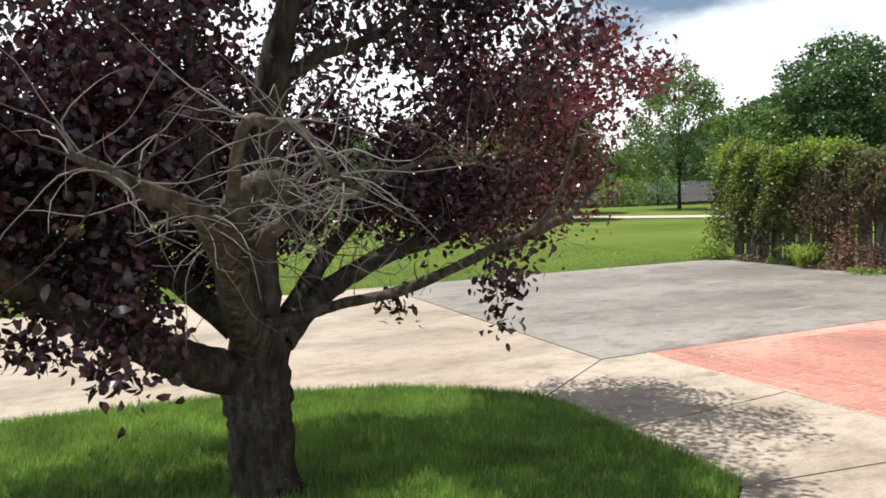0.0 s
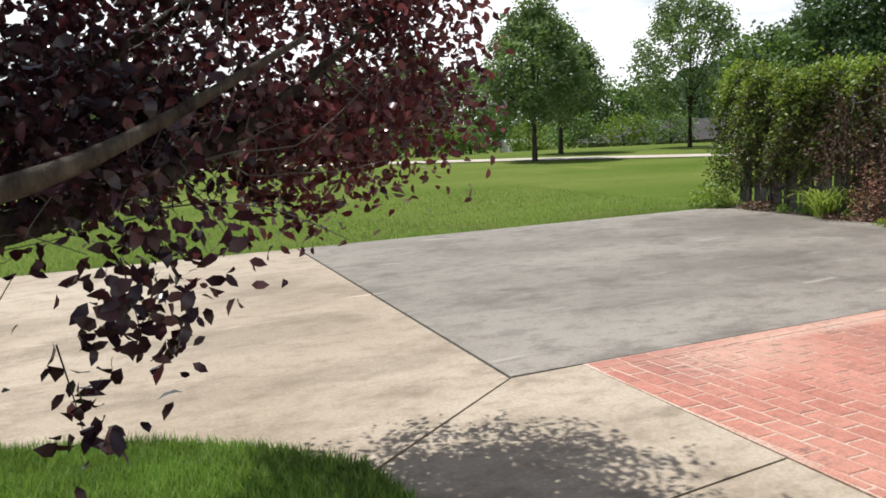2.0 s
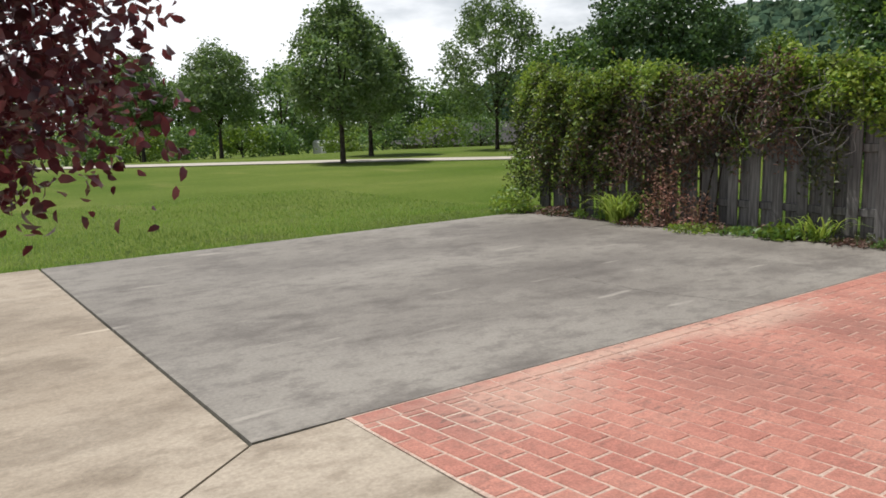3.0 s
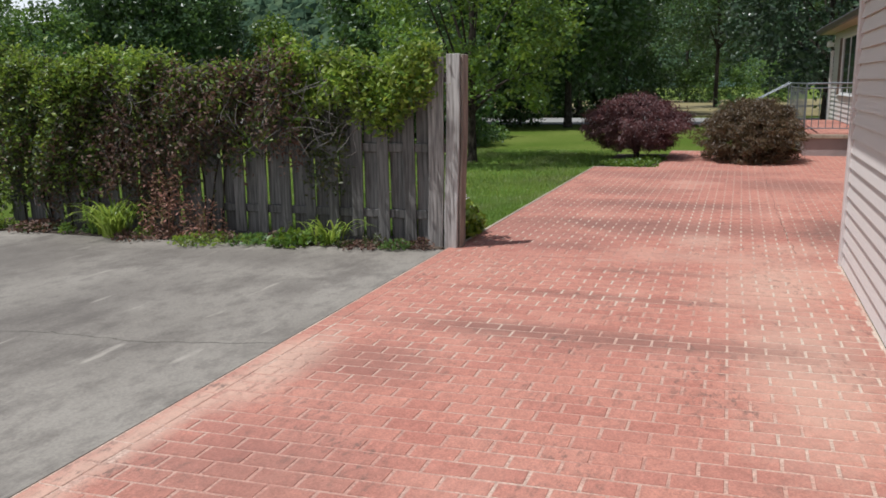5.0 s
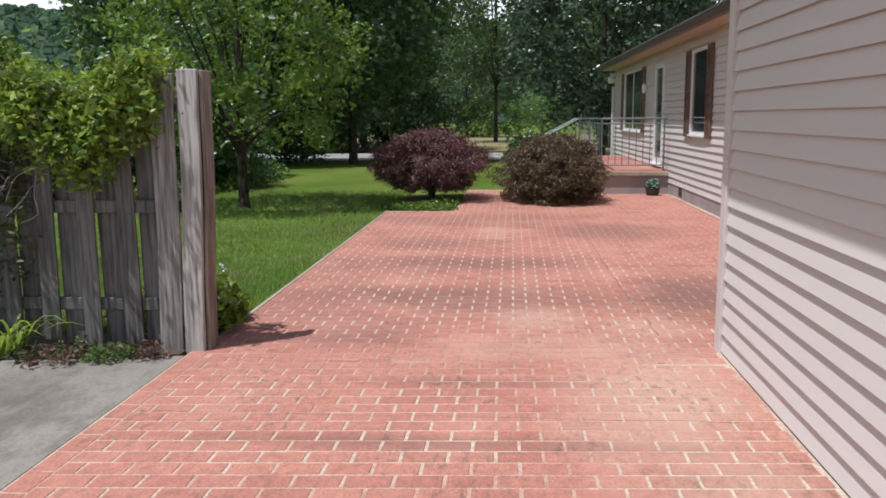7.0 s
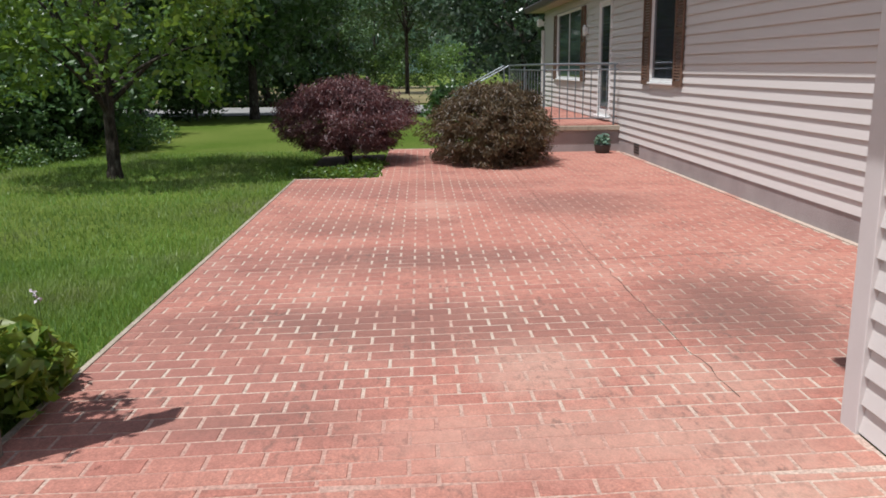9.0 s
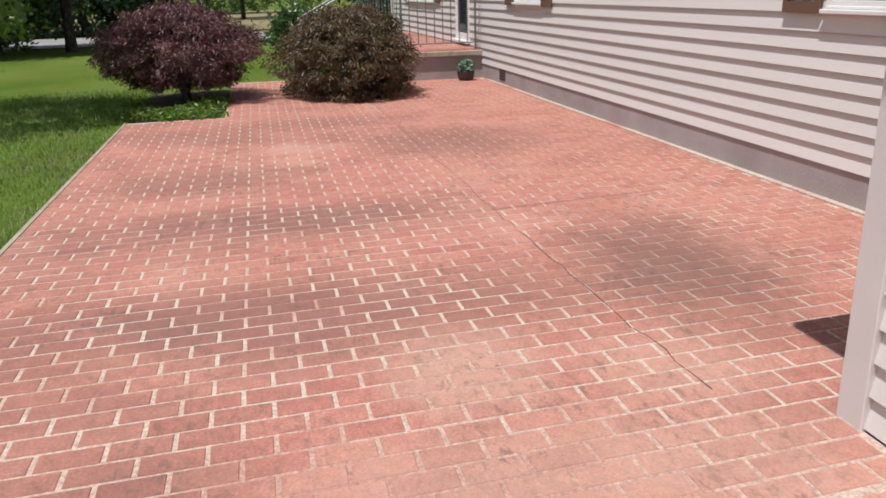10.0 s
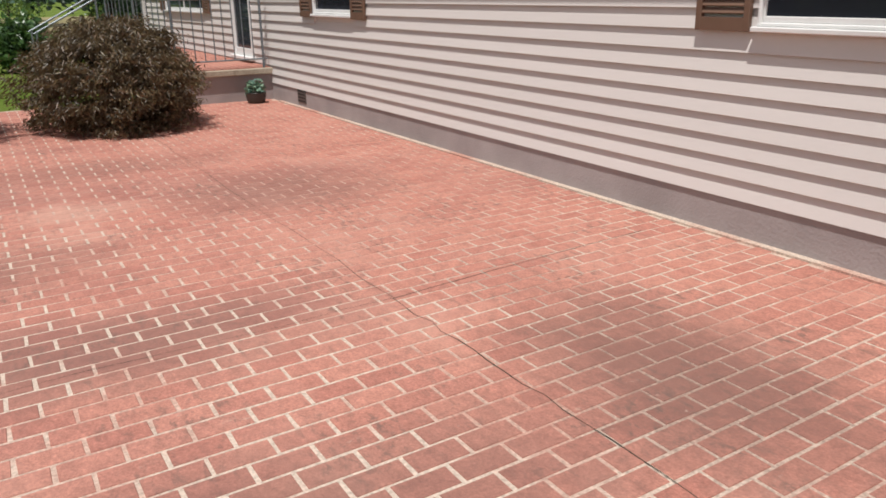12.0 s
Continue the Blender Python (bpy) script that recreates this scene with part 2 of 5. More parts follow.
M_MORTAR = mortar_mat()
M_TAN = concrete_mat("tan_concrete", (0.42, 0.357, 0.275), (0.31, 0.25, 0.18), (0.175, 0.137, 0.095), 0.495, 0.5, [(4.6, 8.2, 0.9, 0.5, 0.5), (3.6, 9.5, 1.6, 0.25, 0.4), (5.2, 9.8, 0.6, 0.9, 0.4), (5.6, 5.5, 0.5, 0.3, 0.35), (1.5, 8.0, 1.2, 0.4, 0.35), (4.9, 7.0, 1.0, 0.2, 0.4)])
M_GREY = concrete_mat("grey_concrete", (0.275, 0.252, 0.215), (0.19, 0.171, 0.144), (0.095, 0.082, 0.07), 0.50, 0.45, [(11.6, 10.6, 1.3, 1.1, 0.5), (10.2, 8.4, 1.6, 0.5, 0.45), (12.2, 8.6, 0.45, 1.6, 0.5), (11.2, 7.1, 0.35, 0.25, 0.55), (8.5, 10.5, 1.8, 0.6, 0.4), (7.6, 7.6, 0.9, 0.4, 0.3)])
M_JOINT = plain("joint_dirt", (0.05, 0.043, 0.03), 0.95)
M_LAWN = lawn_mat()
M_BLADE = leaf_mat("grass_blade", [(0.05, 0.135, 0.014), (0.095, 0.215, 0.026), (0.17, 0.30, 0.05), (0.27, 0.34, 0.11)], (0.36, 0.55, 0.08), 0.42, 0.24, (2.3, 0.55, 1.3))
M_LAWNBLADE = leaf_mat("lawn_blade", [(0.08, 0.17, 0.022), (0.13, 0.24, 0.036), (0.20, 0.31, 0.065)], (0.36, 0.5, 0.09), 0.5, 0.34, (0.4, 0.7, 1.2), (0.27, 0.27, 0.13))
M_GRAVEL = plain("gravel", (0.52, 0.47, 0.39), 0.9, big=1.0, fine=14)
M_SIDING = plain("vinyl_siding", (0.645, 0.6, 0.567), 0.5, dark=0.94, big=0.8, fine=120, strength=0.05, stretch=(0.15, 1, 3))
M_TRIM = plain("cream_trim", (0.62, 0.575, 0.555), 0.5, dark=0.93, fine=80, strength=0.05)
M_FOUND = plain("foundation_paint", (0.37, 0.325, 0.315), 0.8, dark=0.75, big=1.6, fine=50, strength=0.4)
M_SHUTTER = plain("brown_shutter", (0.15, 0.085, 0.055), 0.55, dark=0.8, fine=90)
M_WHITE = plain("white_paint", (0.74, 0.73, 0.71), 0.45, dark=0.9, fine=60, strength=0.05)
M_SOFFIT = plain("beige_soffit", (0.46, 0.36, 0.26), 0.6, dark=0.85, fine=60)
M_SHINGLE = plain("grey_shingles", (0.105, 0.10, 0.105), 0.95, dark=0.6, big=1.5, fine=9, strength=0.6)
M_FARROOF = plain("dark_shingles", (0.06, 0.055, 0.052), 0.95, dark=0.7, big=0.6, fine=4, strength=0.3)
M_GUTTER = plain("dark_gutter", (0.10, 0.08, 0.07), 0.5)
M_RAIL = plain("galvanised_rail", (0.26, 0.29, 0.31), 0.4, metal=0.7, dark=0.8)
# Near-black with the dark of unlit rooms in its colour; also slats and handle.
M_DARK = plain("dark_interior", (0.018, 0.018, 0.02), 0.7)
def bark_mat(name="grey_bark", k=1.0):
    m, n, l, b = nodes_of(name)
    ridge = noise_tex(n, l, 22, 7, (1, 1, 0.3), 0.65)
    c = ramp(n, l, ridge, [(0.34, (0.018 * k, 0.014 * k, 0.011 * k)), (0.55, (0.075 * k, 0.062 * k, 0.048 * k)), (0.75, (0.15 * k, 0.135 * k, 0.11 * k))])
    lichen = ramp(n, l, noise_tex(n, l, 7, 6, (1, 1, 0.7), 0.65), [(0.56, (0,) * 3), (0.68, (0.6,) * 3)])
    l.new(blend(n, l, lichen, c, (0.17 * k, 0.175 * k, 0.135 * k)), b.inputs["Base Color"])
    b.inputs["Roughness"].default_value = 0.95
    b.inputs["Specular IOR Level"].default_value = 0.2
    bump(n, l, b, ridge, 1.0, 0.035)
    return m


M_BARK = bark_mat("grey_bark", 0.72)
# Lighter copy of the bark: sunlight on some plum limbs is put into the colour.
M_LIMB = bark_mat("sunlit_lichened_bark", 1.15)
M_TWIG = plain("bare_twig", (0.20, 0.18, 0.165), 0.9, dark=0.6, big=6, fine=50, strength=0.5)
M_FENCE = wood_mat("weathered_wood", (0.195, 0.186, 0.174), (0.055, 0.051, 0.047))
M_GREYBOARD = wood_mat("split_grey_wood", (0.33, 0.315, 0.295), (0.085, 0.08, 0.074))
M_WARMPOST = wood_mat("brown_grey_wood", (0.30, 0.255, 0.21), (0.10, 0.085, 0.07))
M_POST = wood_mat("pale_weathered_wood", (0.50, 0.485, 0.46), (0.17, 0.158, 0.145))
M_PLUM = leaf_mat("plum_leaf", [(0.016, 0.010, 0.014), (0.026, 0.014, 0.019), (0.042, 0.018, 0.025), (0.075, 0.026, 0.033)], (0.13, 0.022, 0.034), 0.27, 0.13, (1.6, 0.7, 1.2))
M_PLUMTIP = leaf_mat("young_plum_leaf", [(0.036, 0.02, 0.022), (0.075, 0.03, 0.036), (0.13, 0.04, 0.046), (0.22, 0.07, 0.075)], (0.30, 0.05, 0.06), 0.28, 0.18, (2.2, 0.6, 1.3))
M_DAYLILY = leaf_mat("daylily_leaf", [(0.11, 0.20, 0.02), (0.20, 0.30, 0.035), (0.32, 0.40, 0.07)], (0.4, 0.5, 0.08), 0.42, 0.3)
M_GREEN = leaf_mat("maple_leaf", [(0.042, 0.095, 0.024), (0.075, 0.15, 0.036), (0.125, 0.21, 0.055)], (0.24, 0.38, 0.07), 0.42, 0.3, (0.7, 0.65, 1.25))
# Paler copy of the maple leaf: sun caught by the crowns is coloured in.
M_MAPLE = leaf_mat("top_lit_maple_leaf", [(0.05, 0.10, 0.03), (0.10, 0.17, 0.055), (0.19, 0.26, 0.11)], (0.26, 0.38, 0.09), 0.36, 0.28, (0.7, 0.6, 1.3))
M_YOUNG = leaf_mat("bright_leaf", [(0.05, 0.11, 0.014), (0.09, 0.17, 0.02), (0.14, 0.23, 0.035)], (0.30, 0.42, 0.05), 0.42, 0.32)
M_DEEP = leaf_mat("dark_leaf", [(0.028, 0.066, 0.02), (0.055, 0.112, 0.033), (0.09, 0.155, 0.052)], (0.13, 0.22, 0.055), 0.35, 0.24, (0.35, 0.6, 1.35))
M_LAWNTREE = leaf_mat("lawn_tree_leaf", [(0.05, 0.11, 0.016), (0.09, 0.175, 0.024), (0.15, 0.24, 0.038)], (0.30, 0.44, 0.055), 0.42, 0.3, (0.8, 0.65, 1.2))
M_SILVER = leaf_mat("silvery_leaf", [(0.03, 0.06, 0.028), (0.05, 0.09, 0.045), (0.13, 0.17, 0.12)], (0.1, 0.17, 0.06), 0.3, 0.18)
M_VINE = leaf_mat("vine_leaf", [(0.05, 0.112, 0.016), (0.105, 0.195, 0.026), (0.195, 0.275, 0.04), (0.285, 0.335, 0.07)], (0.34, 0.45, 0.055), 0.42, 0.33, (2.1, 0.55, 1.4))
# Darker olive copy of the vine leaf; the vine's inner shade is in its colour.
M_VINEDARK = leaf_mat("shade_toned_vine_leaf", [(0.03, 0.05, 0.013), (0.055, 0.08, 0.02), (0.10, 0.085, 0.03)], (0.14, 0.17, 0.03), 0.5, 0.22, (2.1, 0.5, 1.3))
M_DRY = leaf_mat("withered_leaf", [(0.085, 0.04, 0.03), (0.14, 0.075, 0.055), (0.20, 0.14, 0.105), (0.11, 0.065, 0.05)], (0.2, 0.09, 0.05), 0.8, 0.2, (2.5, 0.55, 1.3))
M_RUST = leaf_mat("rust_leaf", [(0.30, 0.13, 0.095), (0.44, 0.22, 0.165), (0.26, 0.16, 0.10), (0.16, 0.16, 0.06)], (0.42, 0.2, 0.13), 0.7, 0.28, (4, 0.6, 1.3))
M_CRIMSON = leaf_mat("crimson_lace_leaf", [(0.055, 0.026, 0.032), (0.10, 0.046, 0.05), (0.17, 0.07, 0.064), (0.15, 0.085, 0.083)], (0.26, 0.07, 0.06), 0.45, 0.22, (3.5, 0.6, 1.3))
M_BRONZE = leaf_mat("bronze_lace_leaf", [(0.045, 0.034, 0.018), (0.08, 0.062, 0.03), (0.12, 0.07, 0.04), (0.16, 0.125, 0.06)], (0.26, 0.16, 0.06), 0.45, 0.22, (3.5, 0.6, 1.3))
M_BLUEGREEN = leaf_mat("bluegreen_leaf", [(0.06, 0.13, 0.10), (0.12, 0.21, 0.15), (0.2, 0.3, 0.2)], (0.1, 0.2, 0.1), 0.5, 0.2)
M_PETAL = plain("pale_petal", (0.75, 0.66, 0.70), 0.6)
M_SOIL = plain("mulch", (0.085, 0.06, 0.043), 0.95, dark=0.5, big=4, fine=30, strength=0.8)
M_POT = plain("dark_pot", (0.045, 0.035, 0.03), 0.5)
M_ROAD = plain("pale_road", (0.30, 0.295, 0.28), 0.9, big=0.4, fine=12)
M_FIELD = plain("dry_field", (0.24, 0.20, 0.085), 0.95, big=0.2, fine=5)
# Both hill materials carry the haze of distance as a bluish cast in their colour.
M_WOODS = plain("hazed_far_woods", (0.062, 0.10, 0.075), 0.95, dark=0.45, big=0.055, fine=0.35, strength=0.0)
M_CROWNS = leaf_mat("hazed_far_crowns", [(0.035, 0.065, 0.042), (0.06, 0.10, 0.06), (0.095, 0.14, 0.075)], (0.05, 0.09, 0.05), 0.9, 0.05, (0.05, 0.7, 1.25))
M_CROWNS.node_tree.nodes["Principled BSDF"].inputs["Specular IOR Level"].default_value = 0.0
M_WOODS.node_tree.nodes["Principled BSDF"].inputs["Specular IOR Level"].default_value = 0.0


def glass_mat():
    m, n, l, b = nodes_of("window_glass")
    b.inputs["Base Color"].default_value = (0.03, 0.035, 0.045, 1)
    b.inputs["Roughness"].default_value = 0.06
    b.inputs["Specular IOR Level"].default_value = 0.45
    bump(n, l, b, noise_tex(n, l, 1.5, 2), 0.05, 0.01)
    return m


M_GLASS = glass_mat()


# ---- building helpers ----
def thing(name, x, y, z, label, category, group="", kind=""):
    ob = new(name)
    ob.location = (x, y, z)
    return tagged(ob, label, category, group, kind)


def root_place(ob):
    while ob.parent:
        ob = ob.parent
    return ob.location


def part(name, bm, material, parent, label="", smooth=False):
    """Links a bmesh in world coordinates as one mesh under a thing or a part."""
    me = bpy.data.meshes.new(name)
    bm.to_mesh(me)
    bm.free()
    return hang(name, me, material, parent, label, smooth)


def hang(name, me, material, parent, label="", smooth=False):
    me.materials.append(material)
    if parent is not None:
        me.transform(Matrix.Translation(-root_place(parent)))
    if smooth:
        me.polygons.foreach_set("use_smooth", [True] * len(me.polygons))
    ob = new(name, me)
    ob.parent = parent
    return tagged(ob, label) if label else ob


def raw(name, verts, faces):
    """A mesh from arrays of points and faces."""
    me = bpy.data.meshes.new(name)
    v, f = np.asarray(verts, float), np.asarray(faces, int)
    k = f.shape[1]
    me.vertices.add(len(v))
    me.vertices.foreach_set("co", v.ravel())
    me.loops.add(f.size)
    me.loops.foreach_set("vertex_index", f.ravel())
    me.polygons.add(len(f))
    me.polygons.foreach_set("loop_start", np.arange(0, f.size, k))
    me.update(calc_edges=True)
    me.validate()
    return me


def box(bm, x0, x1, y0, y1, z0, z1, bevel=0.0):
    b = bmesh.new()
    bmesh.ops.create_cube(b, size=1, matrix=Matrix.Translation(((x0 + x1) / 2, (y0 + y1) / 2, (z0 + z1) / 2)) @ Matrix.Diagonal((x1 - x0, y1 - y0, z1 - z0, 1)))
    if bevel:
        bmesh.ops.bevel(b, geom=b.edges[:], offset=bevel, segments=1, affect="EDGES")
    me = bpy.data.meshes.new("tmp")
    b.to_mesh(me)
    b.free()
    bm.from_mesh(me)
    bpy.data.meshes.remove(me)
    return bm


def boxed(name, dims, material, parent, label="", bevel=0.0):
    return part(name, box(bmesh.new(), *dims, bevel=bevel), material, parent, label)


def slab(bm, outline, z0, z1):
    """A flat plate over an outline, counter-clockwise."""
    low = [bm.verts.new((x, y, z0)) for x, y in outline]
    top = [bm.verts.new((x, y, z1)) for x, y in outline]
    bm.faces.new(top)
    bm.faces.new(low[::-1])
    for i in range(len(low)):
        j = (i + 1) % len(low)
        bm.faces.new((low[i], low[j], top[j], top[i]))
    return bm


def prism(bm, profile, x0, x1):
    """A profile in y and z, drawn out along x."""
    a = [bm.verts.new((x0, y, z)) for y, z in profile]
    b = [bm.verts.new((x1, y, z)) for y, z in profile]
    bm.faces.new(a)
    bm.faces.new(b[::-1])
    for i in range(len(a)):
        j = (i + 1) % len(a)
        bm.faces.new((a[j], a[i], b[i], b[j]))
    bmesh.ops.recalc_face_normals(bm, faces=bm.faces[:])
    return bm


def spline(pts, steps):
    p = np.array(pts, float)
    p = np.vstack([2 * p[0] - p[1], p, 2 * p[-1] - p[-2]])
    out = []
    for i in range(1, len(p) - 2):
        for t in np.linspace(0, 1, steps, endpoint=False):
            a, b, c, d = p[i - 1:i + 3]
            out.append(0.5 * (2 * b + (c - a) * t + (2 * a - 5 * b + 4 * c - d) * t ** 2 + (3 * b - a - 3 * c + d) * t ** 3))
    out.append(p[-2])
    return np.array(out)


def tube(pts, sides=8, steps=5, rough=0.0, rng=None):
    """A tube through points (x, y, z, radius), as points and faces."""
    s = spline(pts, steps)
    c, r = s[:, :3], np.maximum(s[:, 3], 0.0008)
    d = np.gradient(c, axis=0)
    d /= np.linalg.norm(d, axis=1)[:, None] + 1e-9
    ref = np.array([0.31, 0.2, 0.93]) if abs(d[0, 2]) < 0.8 else np.array([1.0, 0.1, 0.0])
    u = np.cross(d, ref)
    u /= np.linalg.norm(u, axis=1)[:, None] + 1e-9
    w = np.cross(d, u)
    a = np.linspace(0, 2 * math.pi, sides, endpoint=False)
    rr = r[:, None] * np.ones(sides)
    if rough and rng is not None:
        rr = rr * (1 + rough * (rng.random((1, sides)) - 0.5) * 1.4 + rough * (rng.random((len(c), sides)) - 0.5))
    v = c[:, None, :] + rr[:, :, None] * (np.cos(a)[None, :, None] * u[:, None, :] + np.sin(a)[None, :, None] * w[:, None, :])
    n = len(c)
    i, j = np.meshgrid(np.arange(n - 1), np.arange(sides), indexing="ij")
    f = np.stack([i * sides + j, i * sides + (j + 1) % sides, (i + 1) * sides + (j + 1) % sides, (i + 1) * sides + j], -1).reshape(-1, 4)
    return v.reshape(-1, 3), f


def joined(pieces):
    vs, fs, k = [], [], 0
    for v, f in pieces:
        vs.append(v)
        fs.append(f + k)
        k += len(v)
    return np.vstack(vs), np.vstack(fs)


def unit(a):
    return a / (np.linalg.norm(a, axis=1)[:, None] + 1e-9)


def ovate(pos, size, rng, droop=0.3, wide=0.55):
    """Broad pointed leaves of six corners with a folded midrib."""
    n = len(pos)
    d = unit(rng.normal(size=(n, 3)) * (1, 1, 0.8) + (0, 0, -droop))
    s = unit(np.cross(d, rng.normal(size=(n, 3))))
    up = np.cross(s, d)
    L = (size * rng.uniform(0.6, 1.3, n))[:, None]
    b = pos - d * L * 0.5
    rows = [b]
    for t, w, k in ((0.28, 0.42, 1), (0.66, 0.40, 1), (1.0, 0.0, 0), (0.66, 0.40, -1), (0.28, 0.42, -1)):
        rows.append(b + d * L * t + s * L * w * wide * k * 1.1 + up * L * (0.12 * (w > 0) - 0.10 * t * t))
    v = np.stack(rows, 1).reshape(-1, 3)
    k = np.arange(n)[:, None] * 6
    f = np.concatenate([k + (0, 1, 5), k + (1, 2, 5), k + (5, 2, 4), k + (2, 3, 4)], 1).reshape(-1, 3)
    return v, f


def leaves(pos, size, rng, droop=0.3, wide=0.55, out=None, fold=0.25):
    """Pointed leaves of four corners, folded along the midrib, one at each place."""
    n = len(pos)
    d = unit(rng.normal(size=(n, 3)) * (1, 1, 0.7) + (0, 0, -droop) + (0 if out is None else out))
    s = unit(np.cross(d, rng.normal(size=(n, 3))))
    up = np.cross(s, d)
    L = (size * rng.uniform(0.6, 1.35, n))[:, None]
    b = pos - d * L * 0.5
    mid = b + d * L * 0.45
    v = np.stack([b, mid + s * L * wide * 0.5 + up * L * fold * 0.5, b + d * L, mid - s * L * wide * 0.5 + up * L * fold * 0.5], 1).reshape(-1, 3)
    k = np.arange(n)[:, None] * 4
    f = np.concatenate([k + (0, 1, 2), k + (0, 2, 3)], 1).reshape(-1, 3)
    return v, f


def blades(xy, z, height, rng, width=0.004, lean=0.5):
    """Grass: one thin bent triangle pair for each place."""
    n = len(xy)
    a = rng.uniform(0, 2 * math.pi, n)
    h = height * rng.uniform(0.5, 1.3, n)
    ln = rng.uniform(0.1, lean, n) * h
    b = np.column_stack([xy, np.full(n, z) if np.isscalar(z) else z])
    side = np.column_stack([np.cos(a), np.sin(a), np.zeros(n)]) * (width * rng.uniform(0.6, 1.5, n))[:, None]
    t = a + math.pi / 2 + rng.normal(0, 0.5, n)
    tip = b + np.column_stack([np.cos(t) * ln, np.sin(t) * ln, h])
    v = np.stack([b - side, b + side, tip], 1).reshape(-1, 3)
    f = np.arange(n * 3).reshape(-1, 3)
    return v, f


def inside(poly, xy):
    """Which points lie inside an outline."""
    hit = np.zeros(len(xy), bool)
    for (x0, y0), (x1, y1) in zip(poly, poly[1:] + poly[:1]):
        c = (y0 > xy[:, 1]) != (y1 > xy[:, 1])
        hit ^= c & (xy[:, 0] < (x1 - x0) * (xy[:, 1] - y0) / ((y1 - y0) if y1 != y0 else 1e-9) + x0)
    return hit


def structure(name, bm, material, label, category, smooth=False):
    return tagged(part(name, bm, material, None, "", smooth), label, category, kind="structure")


# ---- ground ----
def ground_z(x, y):
    """The land: level round the house, falling away past the track."""
    far = np.clip((np.asarray(y, float) - 36) / 40, 0, 1)
    right = np.clip((np.asarray(x, float) - 30) / 60, 0, 1)
    return -0.035 - 2.6 * far ** 1.5 - 0.6 * right


def ground():
    ax = np.concatenate([[-3500, -1500, -600, -250, -120], np.arange(-59, 102, 4.0), [130, 200, 400, 900, 2000, 3500]])
    gx, gy = np.meshgrid(ax, ax, indexing="ij")
    v = np.column_stack([gx.ravel(), gy.ravel(), ground_z(gx, gy).ravel()])
    n = len(ax)
    i, j = np.meshgrid(np.arange(n - 1), np.arange(n - 1), indexing="ij")
    f = np.stack([i * n + j, (i + 1) * n + j, (i + 1) * n + j + 1, i * n + j + 1], -1).reshape(-1, 4)
    tagged(hang("ground", raw("ground", v, f), M_LAWN, None, "", True), "mown green lawn with dry yellow patches", "lawn", kind="structure")


ground()
ISLAND = [(-4, 3.5), (4.45, 3.5), (4.69, 3.7), (4.72, 4.3), (4.73, 5.2), (4.66, 5.62), (4.35, 6.0), (3.9, 6.36), (3.2, 6.62), (2.7, 6.74), (2.0, 6.82), (1.2, 6.85), (-4, 6.9)]

# Concrete: drive, apron, grey slab and the walk by the lawn, with open joints between the plates
DRIVE_A = [(-18, 6.80), (1.2, 6.87), (2.0, 6.83), (2.7, 6.75), (2.82, 6.72), (2.86, 12.25), (-18, 12.25)]
DRIVE_B = [(2.835, 6.71), (3.2, 6.62), (3.9, 6.36), (4.35, 6.0), (4.66, 5.62), (4.71, 5.6), (5.795, 6.40), (5.975, 12.25), (2.875, 12.25)]
GREY = [(5.82, 6.424), (13.05, 6.4225), (12.9, 7.4), (12.76, 9.0), (12.70, 10.4), (12.72, 11.9), (12.46, 12.25), (6.0, 12.25)]
APRON_A = [(4.735, 4.72), (6.285, 4.87), (6.295, 6.405), (5.81, 6.395), (4.72, 5.585)]
APRON_B = [(4.69, 3.7), (6.28, 3.5), (6.283, 4.855), (4.735, 4.705)]
APRON_C = [(-4, -3), (6.27, -3), (6.278, 3.487), (4.69, 3.685), (4.45, 3.49), (-4, 3.49)]
for nm, outline, mt, lb in (("drive", DRIVE_A, M_TAN, "tan concrete drive plate, weathered"), ("drive", DRIVE_B, M_TAN, "tan concrete drive plate with fine cracks"),
                            ("parking_slab", GREY, M_GREY, "grey concrete parking slab with dark stains"), ("walkway", APRON_A, M_TAN, "tan concrete walkway plate in tree shade"),
                            ("walkway", APRON_B, M_TAN, "tan concrete walkway plate, pitted"), ("walkway", APRON_C, M_TAN, "tan concrete walkway beside the lawn")):
    bm = slab(bmesh.new(), outline, -0.12, 0.0)
    structure(nm, bm, mt, lb, "concrete paving")
structure("joint_bed", slab(bmesh.new(), [(-18, 3.4), (6.6, 3.4), (6.6, 6.2), (13, 6.2), (13, 12.2), (-18, 12.2)], -0.11, -0.045), M_JOINT, "dark earth under the paving joints", "earth")
# joint_bed would show on the island, so lay its turf over it
structure("island_turf", slab(bmesh.new(), ISLAND, -0.04, 0.012), M_LAWN, "shaded green turf under the tree", "lawn")

# Gravel track across the far lawn
TRACK = [(-40, 62), (-12, 48), (2, 42), (9, 38.2), (14, 34.4), (18.2, 31.0), (23.2, 26.4), (28, 21), (33, 15)]


def track():
    s = spline([(x, y, 0, 0) for x, y in TRACK], 8)[:, :2]
    d = np.gradient(s, axis=0)
    nrm = unit(np.column_stack([-d[:, 1], d[:, 0]]))
    half = 1.0
    a, b = s + nrm * half, s - nrm * half
    v = np.vstack([np.column_stack([a, ground_z(a[:, 0], a[:, 1]) + 0.03]), np.column_stack([b, ground_z(b[:, 0], b[:, 1]) + 0.03])])
    n = len(s)
    i = np.arange(n - 1)
    f = np.stack([i, i + n, i + n + 1, i + 1], -1)
    tagged(hang("track", raw("track", v, f), M_GRAVEL, None), "pale gravel track crossing the lawn", "track", kind="structure")


